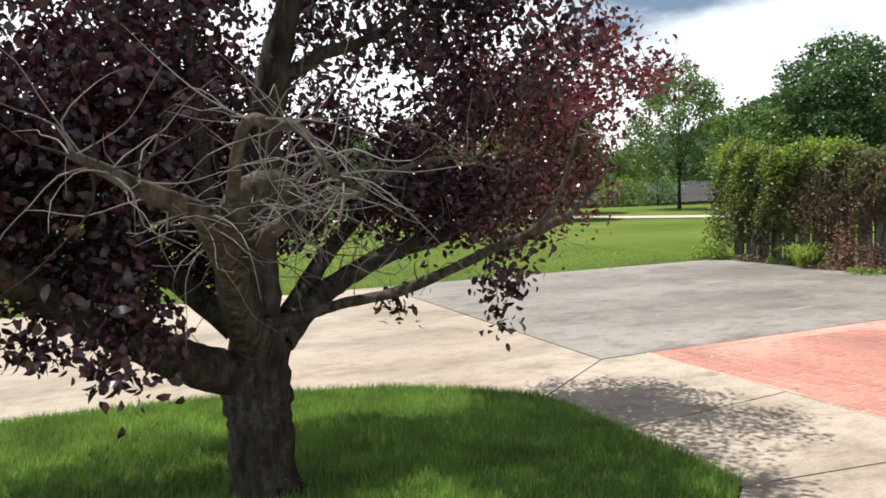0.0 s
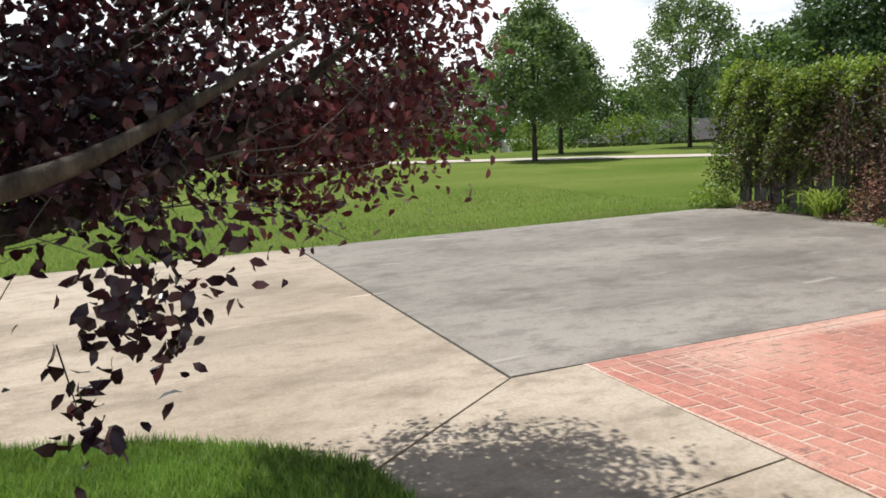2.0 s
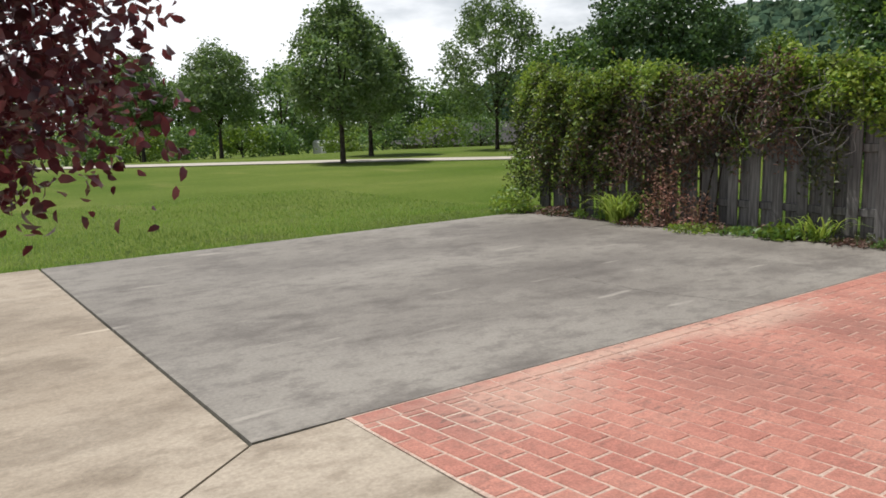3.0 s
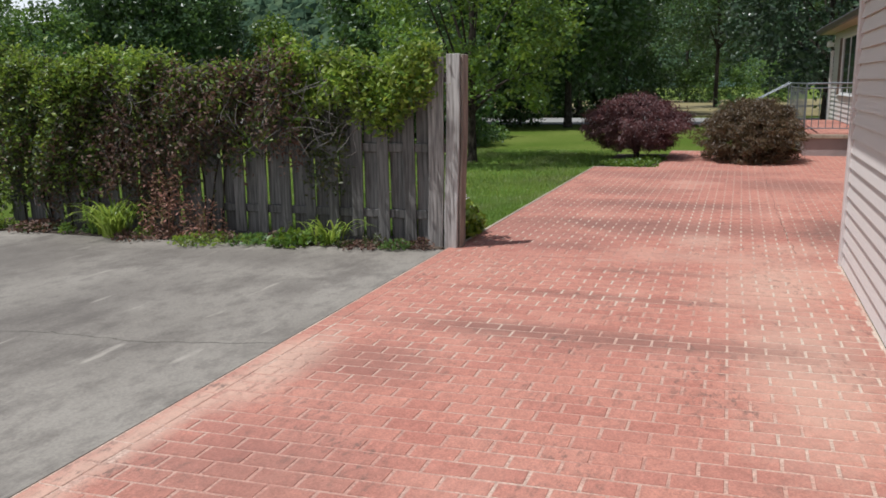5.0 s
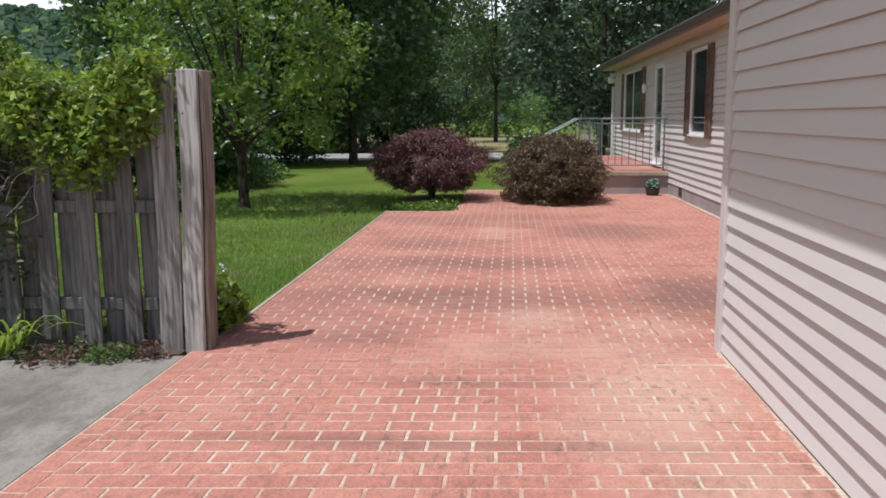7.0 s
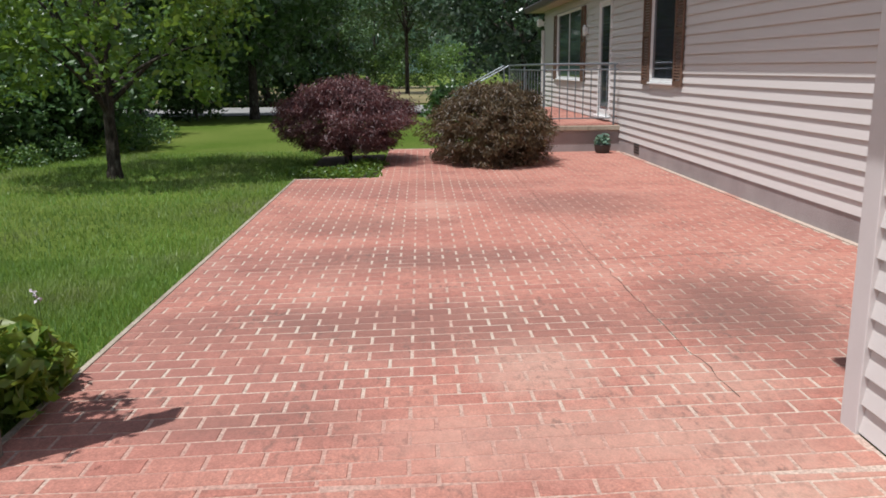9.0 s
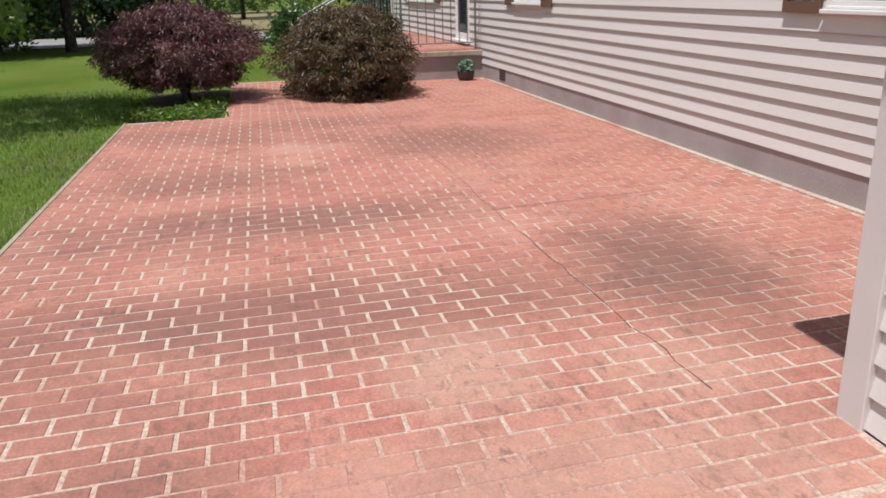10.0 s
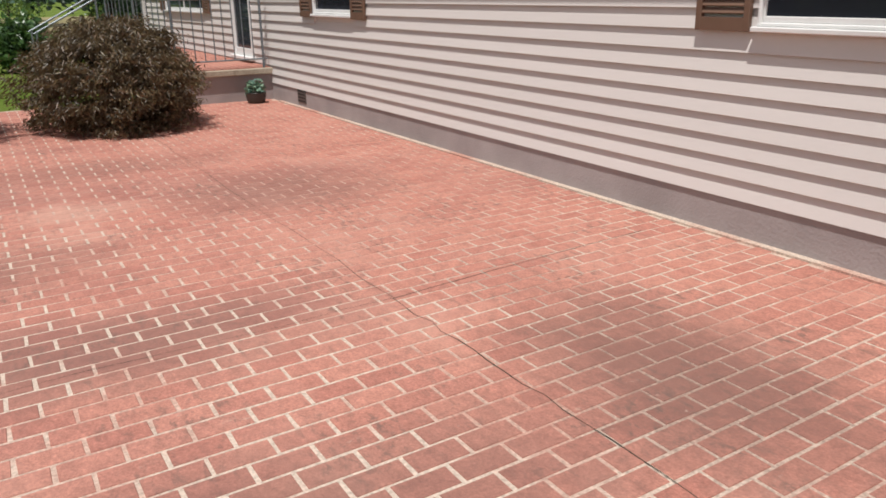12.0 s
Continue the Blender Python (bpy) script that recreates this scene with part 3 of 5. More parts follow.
track()
for nm, x0, x1, mt, lb in (("road", 40.5, 49.0, M_ROAD, "pale grey road beyond the lawn"), ("field", 52.0, 110.0, M_FIELD, "dry yellow field beyond the road")):
    bm = bmesh.new()
    ys = list(range(-60, 36, 4))
    a = [bm.verts.new((x0, y, float(ground_z(x0, y)) + 0.05)) for y in ys]
    c = [bm.verts.new((x1, y, float(ground_z(x1, y)) + 0.05)) for y in ys]
    for i in range(len(ys) - 1):
        bm.faces.new((a[i], c[i], c[i + 1], a[i + 1]))
    structure(nm, bm, mt, lb, nm)

# ---- patio ----
PY0, PY1, WING_Y, WALL_Y = 0.6, 6.40, 2.725, 0.905
PATIO = [(6.305, -3), (8.0, -3), (8.0, WING_Y), (13.45, WING_Y), (13.45, PY0), (26.0, PY0), (26.0, 5.15), (21.85, 5.15), (21.8, 6.335), (13.3, 6.345), (13.2, 6.421), (6.305, 6.4215)]


def patio_edge(x):
    """Where the paving ends against the side lawn."""
    return 6.345 - 0.0015 * (x - 13.3)


def patio():
    bm = slab(bmesh.new(), PATIO, -0.12, -0.0035)
    base = structure("patio", bm, M_MORTAR, "pink-red stamped brick patio with pale joints and grey stains", "patio")
    for x0, x1 in ((13.35, 17.0), (17.0, 21.8)):
        bm = box(bmesh.new(), x0, x1, 0, 0.032, -0.1, 0.004)
        for v in bm.verts:
            v.co.y += patio_edge(v.co.x) - 0.005
        part("edging", bm, M_TAN, base, "pale worn concrete edging")
    return base


PATIO_OB = patio()


def siding_wall(name, y, x0, x1, z0, z1, holes, pitch, label):
    """A lapped vinyl wall that faces +y, with openings; each course is a part."""
    wall = thing(name, x0, y, z0, label, "wall", kind="structure")
    xs = sorted({x0, x1, *[h[0] for h in holes], *[h[1] for h in holes]})
    bm = bmesh.new()
    for a, b in zip(xs, xs[1:]):
        hole = [h for h in holes if h[0] <= a and b <= h[1]]
        spans = [(z0, z1)] if not hole else [(z0, hole[0][2]), (hole[0][3], z1)]
        for c, d in spans:
            if d - c > 0.01:
                box(bm, a, b, y - 0.2, y - 0.034, c, d)
    part("backing", bm, M_SIDING, wall)
    k, z = 0, z0
    while z < z1 - 0.02:
        top = min(z + pitch, z1)
        segs = [(x0, x1)]
        for h in holes:
            if h[2] < top and h[3] > z:
                segs = [s for a, b in segs for s in ((a, min(b, h[0])), (max(a, h[1]), b)) if s[1] - s[0] > 0.02]
        bm = bmesh.new()
        for a, b in segs:
            prism(bm, [(y - 0.034, z + 0.022), (y - 0.006, z + 0.022), (y - 0.004, z), (y, z), (y, z + 0.002), (y - 0.028, top + 0.02), (y - 0.034, top + 0.02)], a, b)
        if len(bm.verts):
            part("siding_board", bm, M_SIDING, wall)
        else:
            bm.free()
        z = top
    return wall


def shutter(parent_label, x0, x1, y, z0, z1):
    ob = thing("shutter", (x0 + x1) / 2, y, z0, parent_label, "shutter", "shutters on the house wall")
    w = 0.045
    boxed("stile", (x0, x0 + w, y, y + 0.03, z0, z1), M_SHUTTER, ob, bevel=0.003)
    boxed("stile", (x1 - w, x1, y, y + 0.03, z0, z1), M_SHUTTER, ob, bevel=0.003)
    for c in (z0, (z0 + z1) / 2 - 0.04, z1 - 0.08):
        boxed("rail", (x0 + w, x1 - w, y, y + 0.028, c, c + 0.08), M_SHUTTER, ob)
    z = z0 + 0.1
    while z < z1 - 0.1:
        if not (z0 + z1) / 2 - 0.06 < z < (z0 + z1) / 2 + 0.05:
            part("louvre", prism(bmesh.new(), [(y + 0.002, z + 0.03), (y + 0.022, z), (y + 0.025, z + 0.005), (y + 0.006, z + 0.036)], x0 + w, x1 - w), M_SHUTTER, ob)
        z += 0.043
    return ob


def window(name, x0, x1, y, z0, z1, sashes, label):
    ob = thing(name, (x0 + x1) / 2, y, z0, label, "window", kind="structure")
    f = 0.024
    bm = bmesh.new()
    for d in ((x0, x0 + f, z0, z1), (x1 - f, x1, z0, z1), (x0 + f, x1 - f, z0, z0 + f), (x0 + f, x1 - f, z1 - f, z1)):
        box(bm, d[0], d[1], y - 0.08, y + 0.012, d[2], d[3], 0.006)
    part("window_frame", bm, M_WHITE, ob)
    boxed("window_sill", (x0 - 0.02, x1 + 0.02, y - 0.02, y + 0.045, z0 - 0.03, z0), M_WHITE, ob, bevel=0.005)
    step = (x1 - x0 - 2 * f) / sashes
    for i in range(sashes):
        a, b = x0 + f + i * step, x0 + f + (i + 1) * step
        sf = boxed("pane", (a + 0.014, b - 0.014, y - 0.03, y - 0.022, z0 + f + 0.035, z1 - f - 0.035), M_GLASS, ob)
        bm = bmesh.new()
        for d in ((a, a + 0.014, z0 + f, z1 - f), (b - 0.014, b, z0 + f, z1 - f), (a + 0.014, b - 0.014, z0 + f, z0 + f + 0.035), (a + 0.014, b - 0.014, z1 - f - 0.035, z1 - f)):
            box(bm, d[0], d[1], y - 0.045, y - 0.01, d[2], d[3], 0.004)
        part("sash", bm, M_WHITE, ob)
    # A near-black sheet stands in for the unlit room behind the panes.
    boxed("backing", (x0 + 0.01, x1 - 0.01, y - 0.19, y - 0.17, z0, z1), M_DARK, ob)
    return ob


# House: main wall, wing, foundation, eaves and roofs
WIN_B, WIN_A, WIN_F = (14.35, 16.3, 1.30, 2.78), (21.96, 23.13, 1.265, 2.78), (28.35, 31.3, 1.22, 2.8)
DOOR = (25.7, 26.66, 0.57, 2.76)
HOUSE_TURN = 0.012
siding_wall("wall_main", WALL_Y, 13.2, 33.4, 0.244, 3.04, [WIN_B, WIN_A, DOOR, WIN_F], 0.12875, "cream lapped vinyl siding on the house wall")
siding_wall("wall_wing", WING_Y, 8.0, 13.35, 0.005, 2.96, [], 0.1259, "cream lapped vinyl siding on the garage wing")
bm = box(bmesh.new(), 13.2, 33.4, 0.7, WALL_Y - 0.014, -0.2, 0.25)
structure("foundation", bm, M_FOUND, "grey painted foundation under the siding", "foundation")
bm = box(bmesh.new(), 13.45, 24.6, WALL_Y - 0.07, WALL_Y + 0.04, -0.11, 0.012)
bmesh.ops.bisect_plane(bm, geom=bm.verts[:] + bm.edges[:] + bm.faces[:], plane_co=(17, 0, 0), plane_no=(1, 0, 0))
for v in bm.verts:
    v.co.y += HOUSE_TURN * (v.co.x - 23)
structure("foundation_edge", bm, M_MORTAR, "pale mortar strip along the foundation", "trim")
bm = box(bmesh.new(), 13.342, 13.47, WING_Y - 0.13, WING_Y + 0.014, -0.01, 2.96, 0.004)
structure("corner_board", bm, M_TRIM, "cream corner board of the garage wing", "trim")
structure("wall_wing_end", box(bmesh.new(), 13.26, 13.45, 0.5, WING_Y - 0.13, -0.02, 2.96), M_SIDING, "cream end wall of the garage wing", "wall")
structure("wall_wing_back", box(bmesh.new(), 8.0, 8.2, -3.0, WING_Y - 0.2, -0.02, 2.96), M_SIDING, "cream end wall of the garage wing", "wall")
structure("wall_end", box(bmesh.new(), 33.2, 33.4, -6, 0.72, -0.7, 3.04), M_SIDING, "cream end wall of the house", "wall")
structure("eave_main", box(bmesh.new(), 13.4, 34.0, WALL_Y - 0.2, 1.27, 3.0, 3.03), M_SOFFIT, "beige soffit under the eave", "soffit")
structure("gutter_main", prism(bmesh.new(), [(1.27, 2.99), (1.35, 3.0), (1.39, 3.1), (1.37, 3.11), (1.27, 3.11)], 13.4, 34.05), M_GUTTER, "dark gutter along the eave", "gutter")
structure("roof_main", prism(bmesh.new(), [(1.38, 3.11), (1.38, 3.14), (-4.0, 5.3), (-9.6, 3.14), (-9.6, 3.11), (-4.0, 5.2)], 8.0, 34.1), M_SHINGLE, "grey shingle roof of the house", "roof")
structure("eave_wing", box(bmesh.new(), 7.8, 13.52, WING_Y - 0.2, 3.2, 2.95, 2.98), M_SOFFIT, "beige soffit of the wing", "soffit")
structure("gutter_wing", prism(bmesh.new(), [(3.2, 2.94), (3.26, 2.95), (3.29, 3.05), (3.27, 3.06), (3.2, 3.06)], 7.8, 13.5), M_GUTTER, "dark gutter of the wing", "gutter")
structure("roof_wing", prism(bmesh.new(), [(3.27, 3.06), (3.27, 3.09), (0.0, 4.4), (-0.2, 4.3)], 7.8, 13.52), M_SHINGLE, "grey shingle roof of the wing", "roof")
window("window_1", *WIN_B[:2], WALL_Y, *WIN_B[2:], 2, "white framed double window with dark glass")
window("window_2", *WIN_A[:2], WALL_Y, *WIN_A[2:], 1, "white framed window with dark glass")
window("window_3", *WIN_F[:2], WALL_Y, *WIN_F[2:], 2, "white framed double window beyond the porch")
for a, b, z0, z1 in ((16.34, 16.75, 1.27, 2.78), (21.58, 21.94, 1.225, 2.78), (23.15, 23.53, 1.225, 2.78), (27.93, 28.32, 1.2, 2.78), (31.33, 31.7, 1.2, 2.78)):
    shutter("brown louvred shutter beside a window", a, b, WALL_Y + 0.002, z0, z1)


def door():
    x0, x1, z0, z1 = DOOR
    ob = thing("door_1", (x0 + x1) / 2, WALL_Y, z0, "white framed storm door with dark glass", "door", kind="structure")
    bm = bmesh.new()
    for d in ((x0, x0 + 0.05, z0, z1), (x1 - 0.05, x1, z0, z1), (x0 + 0.05, x1 - 0.05, z1 - 0.05, z1)):
        box(bm, d[0], d[1], WALL_Y - 0.06, WALL_Y + 0.018, d[2], d[3], 0.005)
    part("door_frame", bm, M_WHITE, ob)
    bm = bmesh.new()
    for d in ((x0 + 0.05, x0 + 0.09, z0, z1 - 0.05), (x1 - 0.09, x1 - 0.05, z0, z1 - 0.05), (x0 + 0.09, x1 - 0.09, z0, z0 + 0.12), (x0 + 0.09, x1 - 0.09, z1 - 0.12, z1 - 0.05)):
        box(bm, d[0], d[1], WALL_Y - 0.04, WALL_Y - 0.004, d[2], d[3], 0.004)
    leaf = part("storm_leaf", bm, M_WHITE, ob)
    boxed("pane", (x0 + 0.09, x1 - 0.09, WALL_Y - 0.026, WALL_Y - 0.018, z0 + 0.12, z1 - 0.12), M_GLASS, ob)
    boxed("door_handle", (x0 + 0.06, x0 + 0.085, WALL_Y - 0.003, WALL_Y + 0.03, z0 + 0.95, z0 + 1.08), M_DARK, ob, bevel=0.008)
    # The unlit hall is only this sheet, coloured near-black.
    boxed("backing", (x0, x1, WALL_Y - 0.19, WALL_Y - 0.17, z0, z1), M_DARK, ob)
    boxed("door_sill", (x0 - 0.05, x1 + 0.05, WALL_Y - 0.1, WALL_Y + 0.08, z0 - 0.05, z0), M_WHITE, ob, bevel=0.006)


door()


def porch():
    PX0, PX1, PY, TOP = 24.9, 32.0, 2.34, 0.48
    ob = thing("porch", PX0, WALL_Y, 0, "raised concrete porch with a red brick floor", "porch", kind="structure")
    boxed("base", (PX0 + 0.06, PX1 - 0.06, WALL_Y - 0.03, PY - 0.05, -0.2, TOP - 0.1), M_FOUND, ob)
    boxed("slab", (PX0, PX1, WALL_Y + 0.003, PY, TOP - 0.1, TOP - 0.012), M_TAN, ob, "pale concrete slab edge", 0.01)
    n = 0
    for i in range(int((PX1 - PX0 - 0.1) / 0.235)):
        for j in range(11):
            x, y = PX0 + 0.06 + i * 0.235, WALL_Y + 0.02 + j * 0.12
            boxed("brick", (x + 0.004, x + 0.229, y + 0.004, y + 0.114, TOP - 0.012, TOP), M_BRICK, ob)
    boxed("step", (30.7, 31.9, PY + 0.003, PY + 0.33, -0.2, TOP - 0.16), M_FOUND, ob)
    boxed("step", (30.7, 31.9, PY + 0.333, PY + 0.66, -0.2, TOP - 0.32), M_FOUND, ob)
    rail = thing("porch_railing", PX0, PY, TOP, "galvanised metal railing round the porch", "railing")
    h = 1.56

    def bar(name, a, b, r):
        v, f = tube([(*a, r), (*[(p + q) / 2 for p, q in zip(a, b)], r), (*b, r)], 6, 1)
        hang(name, raw(name, v, f), M_RAIL, rail, "", True)
    xa, ya = PX0 + 0.06, PY - 0.04
    for z in (h, h - 0.1, TOP + 0.12):
        bar("top_rail" if z == h else "rail", (xa, WALL_Y + 0.06, z), (xa, ya, z), 0.02 if z == h else 0.012)
        bar("top_rail" if z == h else "rail", (xa, ya, z), (30.65, ya, z), 0.02 if z == h else 0.012)
    for y in (WALL_Y + 0.12, ya):
        bar("post", (xa, y, TOP), (xa, y, h), 0.02)
    for k in range(8):
        y = WALL_Y + 0.12 + (ya - WALL_Y - 0.12) * (k + 1) / 9
        bar("baluster", (xa, y, TOP + 0.12), (xa, y, h - 0.1), 0.009)
    for k in range(13):
        x = xa + (30.65 - xa) * (k + 1) / 14
        bar("baluster", (x, ya, TOP + 0.12), (x, ya, h - 0.1), 0.009)
    for x in (27.7, 30.65, 31.9):
        bar("post", (x, ya, TOP), (x, ya, h), 0.02)
    for x in (30.65, 31.9):
        bar("hand_rail", (x, ya, h), (x, ya + 1.35, 0.85), 0.02)
        bar("post", (x, ya + 1.3, -0.05), (x, ya + 1.3, 0.87), 0.018)


porch()

# Small fittings on the house
vent = thing("foundation_vent", 23.65, WALL_Y - 0.035, 0.1, "dark open crawlspace vent in the foundation", "vent")
boxed("frame", (23.62, 23.92, WALL_Y - 0.016, WALL_Y - 0.004, 0.06, 0.26), M_GUTTER, vent, bevel=0.004)
for k in range(4):
    boxed("slat", (23.64, 23.9, WALL_Y - 0.01, WALL_Y - 0.001, 0.08 + k * 0.045, 0.1 + k * 0.045), M_DARK, vent)
lamp = thing("wall_lamp", 27.75, WALL_Y, 2.2, "small white carriage lamp beside the door", "lamp")
boxed("plate", (27.71, 27.79, WALL_Y, WALL_Y + 0.03, 2.18, 2.34), M_WHITE, lamp, bevel=0.006)
v, f = tube([(27.75, WALL_Y + 0.07, 2.14, 0.02), (27.75, WALL_Y + 0.07, 2.18, 0.04), (27.75, WALL_Y + 0.07, 2.3, 0.045), (27.75, WALL_Y + 0.07, 2.37, 0.015)], 8, 2)
hang("lantern", raw("lantern", v, f), M_WHITE, lamp)
spot = thing("flood_lamp", 33.4, 1.1, 2.6, "white flood lamp at the house corner", "lamp")
boxed("housing", (33.34, 33.46, WALL_Y + 0.05, WALL_Y + 0.2, 2.6, 2.8), M_WHITE, spot, bevel=0.03)
boxed("bracket", (33.34, 33.4, WALL_Y, WALL_Y + 0.06, 2.62, 2.74), M_WHITE, spot)
down = thing("downspout", 33.3, WALL_Y + 0.05, 0, "pale downspout at the house corner", "downspout")
boxed("pipe", (33.26, 33.36, WALL_Y + 0.003, WALL_Y + 0.083, -0.3, 2.5), M_TRIM, down, bevel=0.01)


# the long wall stands a little askew to the paving
ASKEW = Matrix.Translation((23, WALL_Y, 0)) @ Matrix.Rotation(math.atan(HOUSE_TURN), 4, "Z") @ Matrix.Translation((-23, -WALL_Y, 0))
for ob in list(bpy.data.objects):
    if ob.parent is None and ob.name.split(".")[0] in ("wall_main", "foundation", "wall_end", "eave_main", "gutter_main", "roof_main", "window_1", "window_2", "window_3", "shutter", "door_1", "foundation_vent", "wall_lamp", "flood_lamp", "downspout"):
        ob.matrix_basis = ASKEW @ ob.matrix_basis


# ---- plum tree by the drive ----
def twigs_from(limbs, rng, count, length, spread=0.8, radius=0.006, sag=0.15):
    """Thin crooked twigs that leave the limbs."""
    out, tips = [], []
    for _ in range(count):
        s = limbs[rng.integers(len(limbs))]
        k = rng.integers(max(1, len(s) // 4), len(s))
        p = s[k, :3]
        d = unit(rng.normal(size=(1, 3)) * (1, 1, spread))[0]
        n = length * rng.uniform(0.5, 1.4)
        pts, r = [(*p, radius)], radius
        for i in range(4):
            d = unit((d + rng.normal(0, 0.33, 3) + (0, 0, -sag * i * 0.3))[None])[0]
            p = p + d * n / 4
            r *= 0.72
            pts.append((*p, r))
        out.append(tube(pts, 4, 2))
        tips.append([q[:3] for q in pts[1:]])
    return out, np.array(tips)


def plum_tree():
    rng = np.random.default_rng(11)
    ob = thing("plum_tree", 2.5, 4.75, 0, "purple-leaved plum tree with low gnarled limbs in a lawn island", "tree")
    limbs = [
        [(2.55, 4.75, -0.01, 0.210), (2.54, 4.75, 0.09, 0.165), (2.53, 4.74, 0.35, 0.155), (2.52, 4.73, 0.55, 0.165), (2.54, 4.72, 0.80, 0.140)],
        [(2.47, 4.72, 0.63, 0.100), (2.23, 4.60, 0.74, 0.100), (1.99, 4.45, 0.89, 0.085), (1.77, 4.30, 1.03, 0.065), (1.55, 4.10, 1.22, 0.055), (1.32, 4.00, 1.42, 0.035), (1.08, 3.90, 1.62, 0.012)],
        [(2.51, 4.68, 0.78, 0.100), (2.37, 4.30, 1.03, 0.075), (2.27, 3.83, 1.25, 0.060), (2.15, 3.40, 1.40, 0.050), (2.08, 3.10, 1.47, 0.038), (2.00, 3.00, 1.51, 0.031), (1.91, 2.95, 1.55, 0.026), (1.82, 2.92, 1.60, 0.018), (1.74, 2.90, 1.64, 0.011)],
        [(2.28, 3.83, 1.24, 0.050), (2.32, 3.60, 1.34, 0.036), (2.38, 3.50, 1.41, 0.027), (2.47, 3.50, 1.46, 0.02), (2.65, 3.60, 1.51, 0.015), (2.85, 3.70, 1.58, 0.012), (3.14, 3.75, 1.65, 0.009), (3.38, 3.7, 1.59, 0.005)],
        [(2.25, 3.60, 1.36, 0.048), (2.19, 3.25, 1.49, 0.045), (2.24, 3.25, 1.54, 0.046), (2.34, 3.38, 1.56, 0.046), (2.42, 3.50, 1.53, 0.046), (2.45, 3.55, 1.49, 0.045), (2.41, 3.52, 1.42, 0.043)],
        [(2.15, 3.05, 1.53, 0.020), (2.15, 2.92, 1.66, 0.018), (2.17, 2.87, 1.72, 0.017), (2.23, 2.87, 1.71, 0.015), (2.30, 2.88, 1.70, 0.014), (2.33, 2.83, 1.65, 0.012), (2.36, 2.78, 1.58, 0.010), (2.43, 2.75, 1.52, 0.006)],
        [(2.54, 4.72, 0.77, 0.130), (2.55, 4.72, 1.21, 0.105), (2.57, 4.70, 1.60, 0.098), (2.61, 4.68, 1.87, 0.090), (2.67, 4.62, 2.17, 0.076), (2.77, 4.60, 2.58, 0.050), (2.85, 4.60, 3.10, 0.015)],
        [(2.66, 4.80, 0.77, 0.085), (2.84, 4.92, 0.91, 0.072), (3.08, 5.02, 1.03, 0.060), (3.35, 4.95, 1.17, 0.050), (3.75, 5.00, 1.26, 0.040), (4.21, 5.15, 1.46, 0.025), (4.79, 5.40, 1.86, 0.010)],
        [(2.56, 4.56, 0.90, 0.034), (2.72, 4.48, 0.94, 0.026), (2.88, 4.40, 0.99, 0.024), (3.13, 4.30, 1.04, 0.024), (3.30, 4.05, 1.16, 0.022), (3.36, 3.75, 1.27, 0.020), (3.41, 3.55, 1.34, 0.017), (3.45, 3.45, 1.43, 0.012), (3.48, 3.40, 1.55, 0.009), (3.52, 3.35, 1.77, 0.005)],
        [(2.63, 4.62, 2.06, 0.050), (2.75, 4.55, 2.10, 0.034), (2.86, 4.46, 2.17, 0.030), (3.03, 4.40, 2.22, 0.023), (3.25, 4.40, 2.36, 0.016), (3.58, 4.45, 2.63, 0.008)],
        [(2.32, 4.35, 1.32, 0.045), (2.27, 4.30, 1.48, 0.038), (2.25, 4.32, 1.83, 0.032), (2.24, 4.40, 2.25, 0.024), (2.23, 4.45, 2.67, 0.008)],
        [(2.74, 4.88, 0.87, 0.070), (2.97, 5.10, 1.11, 0.050), (3.25, 5.30, 1.34, 0.040), (3.66, 5.60, 1.61, 0.028), (4.33, 5.90, 2.08, 0.010)],
        [(2.46, 4.85, 0.85, 0.07), (1.95, 5.2, 1.35, 0.052), (1.3, 5.5, 1.9, 0.032), (0.6, 5.7, 2.6, 0.012)],
        [(2.05, 4.48, 0.86, 0.05), (1.7, 4.7, 1.3, 0.04), (1.2, 4.75, 1.7, 0.025), (0.7, 4.7, 2.2, 0.01)],
        [(3.41, 3.56, 1.33, 0.026), (3.55, 3.62, 1.36, 0.02), (3.75, 3.72, 1.42, 0.013), (4.1, 3.95, 1.6, 0.006)],
    ]
    for k, pts in enumerate(limbs):
        v, f = tube(pts, 12 if k < 2 else 9, 7, 0.16, rng)
        hang("trunk" if k == 0 else "limb", raw("limb", v, f), M_LIMB if k in (2, 3, 4, 5, 8, 14) else M_BARK, ob, "", True)
    dense = [spline(p, 8) for p in limbs[1:]]
    tw, _ = twigs_from([d for i, d in enumerate(dense) if i not in (3, 4)], rng, 190, 0.42, 0.9, 0.0045, 0.02)
    dead, _ = twigs_from([dense[i] for i in (1, 2, 3, 4, 7, 13)], rng, 250, 0.34, 0.8, 0.0032, 0.1)
    lit, _ = twigs_from([dense[i] for i in (6, 10, 6)], rng, 150, 0.6, 0.7, 0.0042, 0.05)
    dead += lit
    def clear(tubes):
        """Leaves out the twigs that would hang out into the open in front of the crown."""
        ends = np.array([t[0].mean(axis=0) for t in tubes])
        return [t for t, e in zip(tubes, ends) if not (e[0] > 2.9 and e[1] < 4.05 and e[2] < 1.7) and e[2] > 1.12 and not (e[0] > 3.5 and t[0][:, 2].min() < 1.12)]
    tw, dead = clear(tw), clear(dead)
    tagged(hang("twigs", raw("twigs", *joined(tw)), M_BARK, ob), kind="stuff")
    tagged(hang("bare_twigs", raw("bare_twigs", *joined(dead)), M_TWIG, ob, "leafless grey inner twigs"), kind="stuff")
    # clumps of leaves round the crown
    cl = []
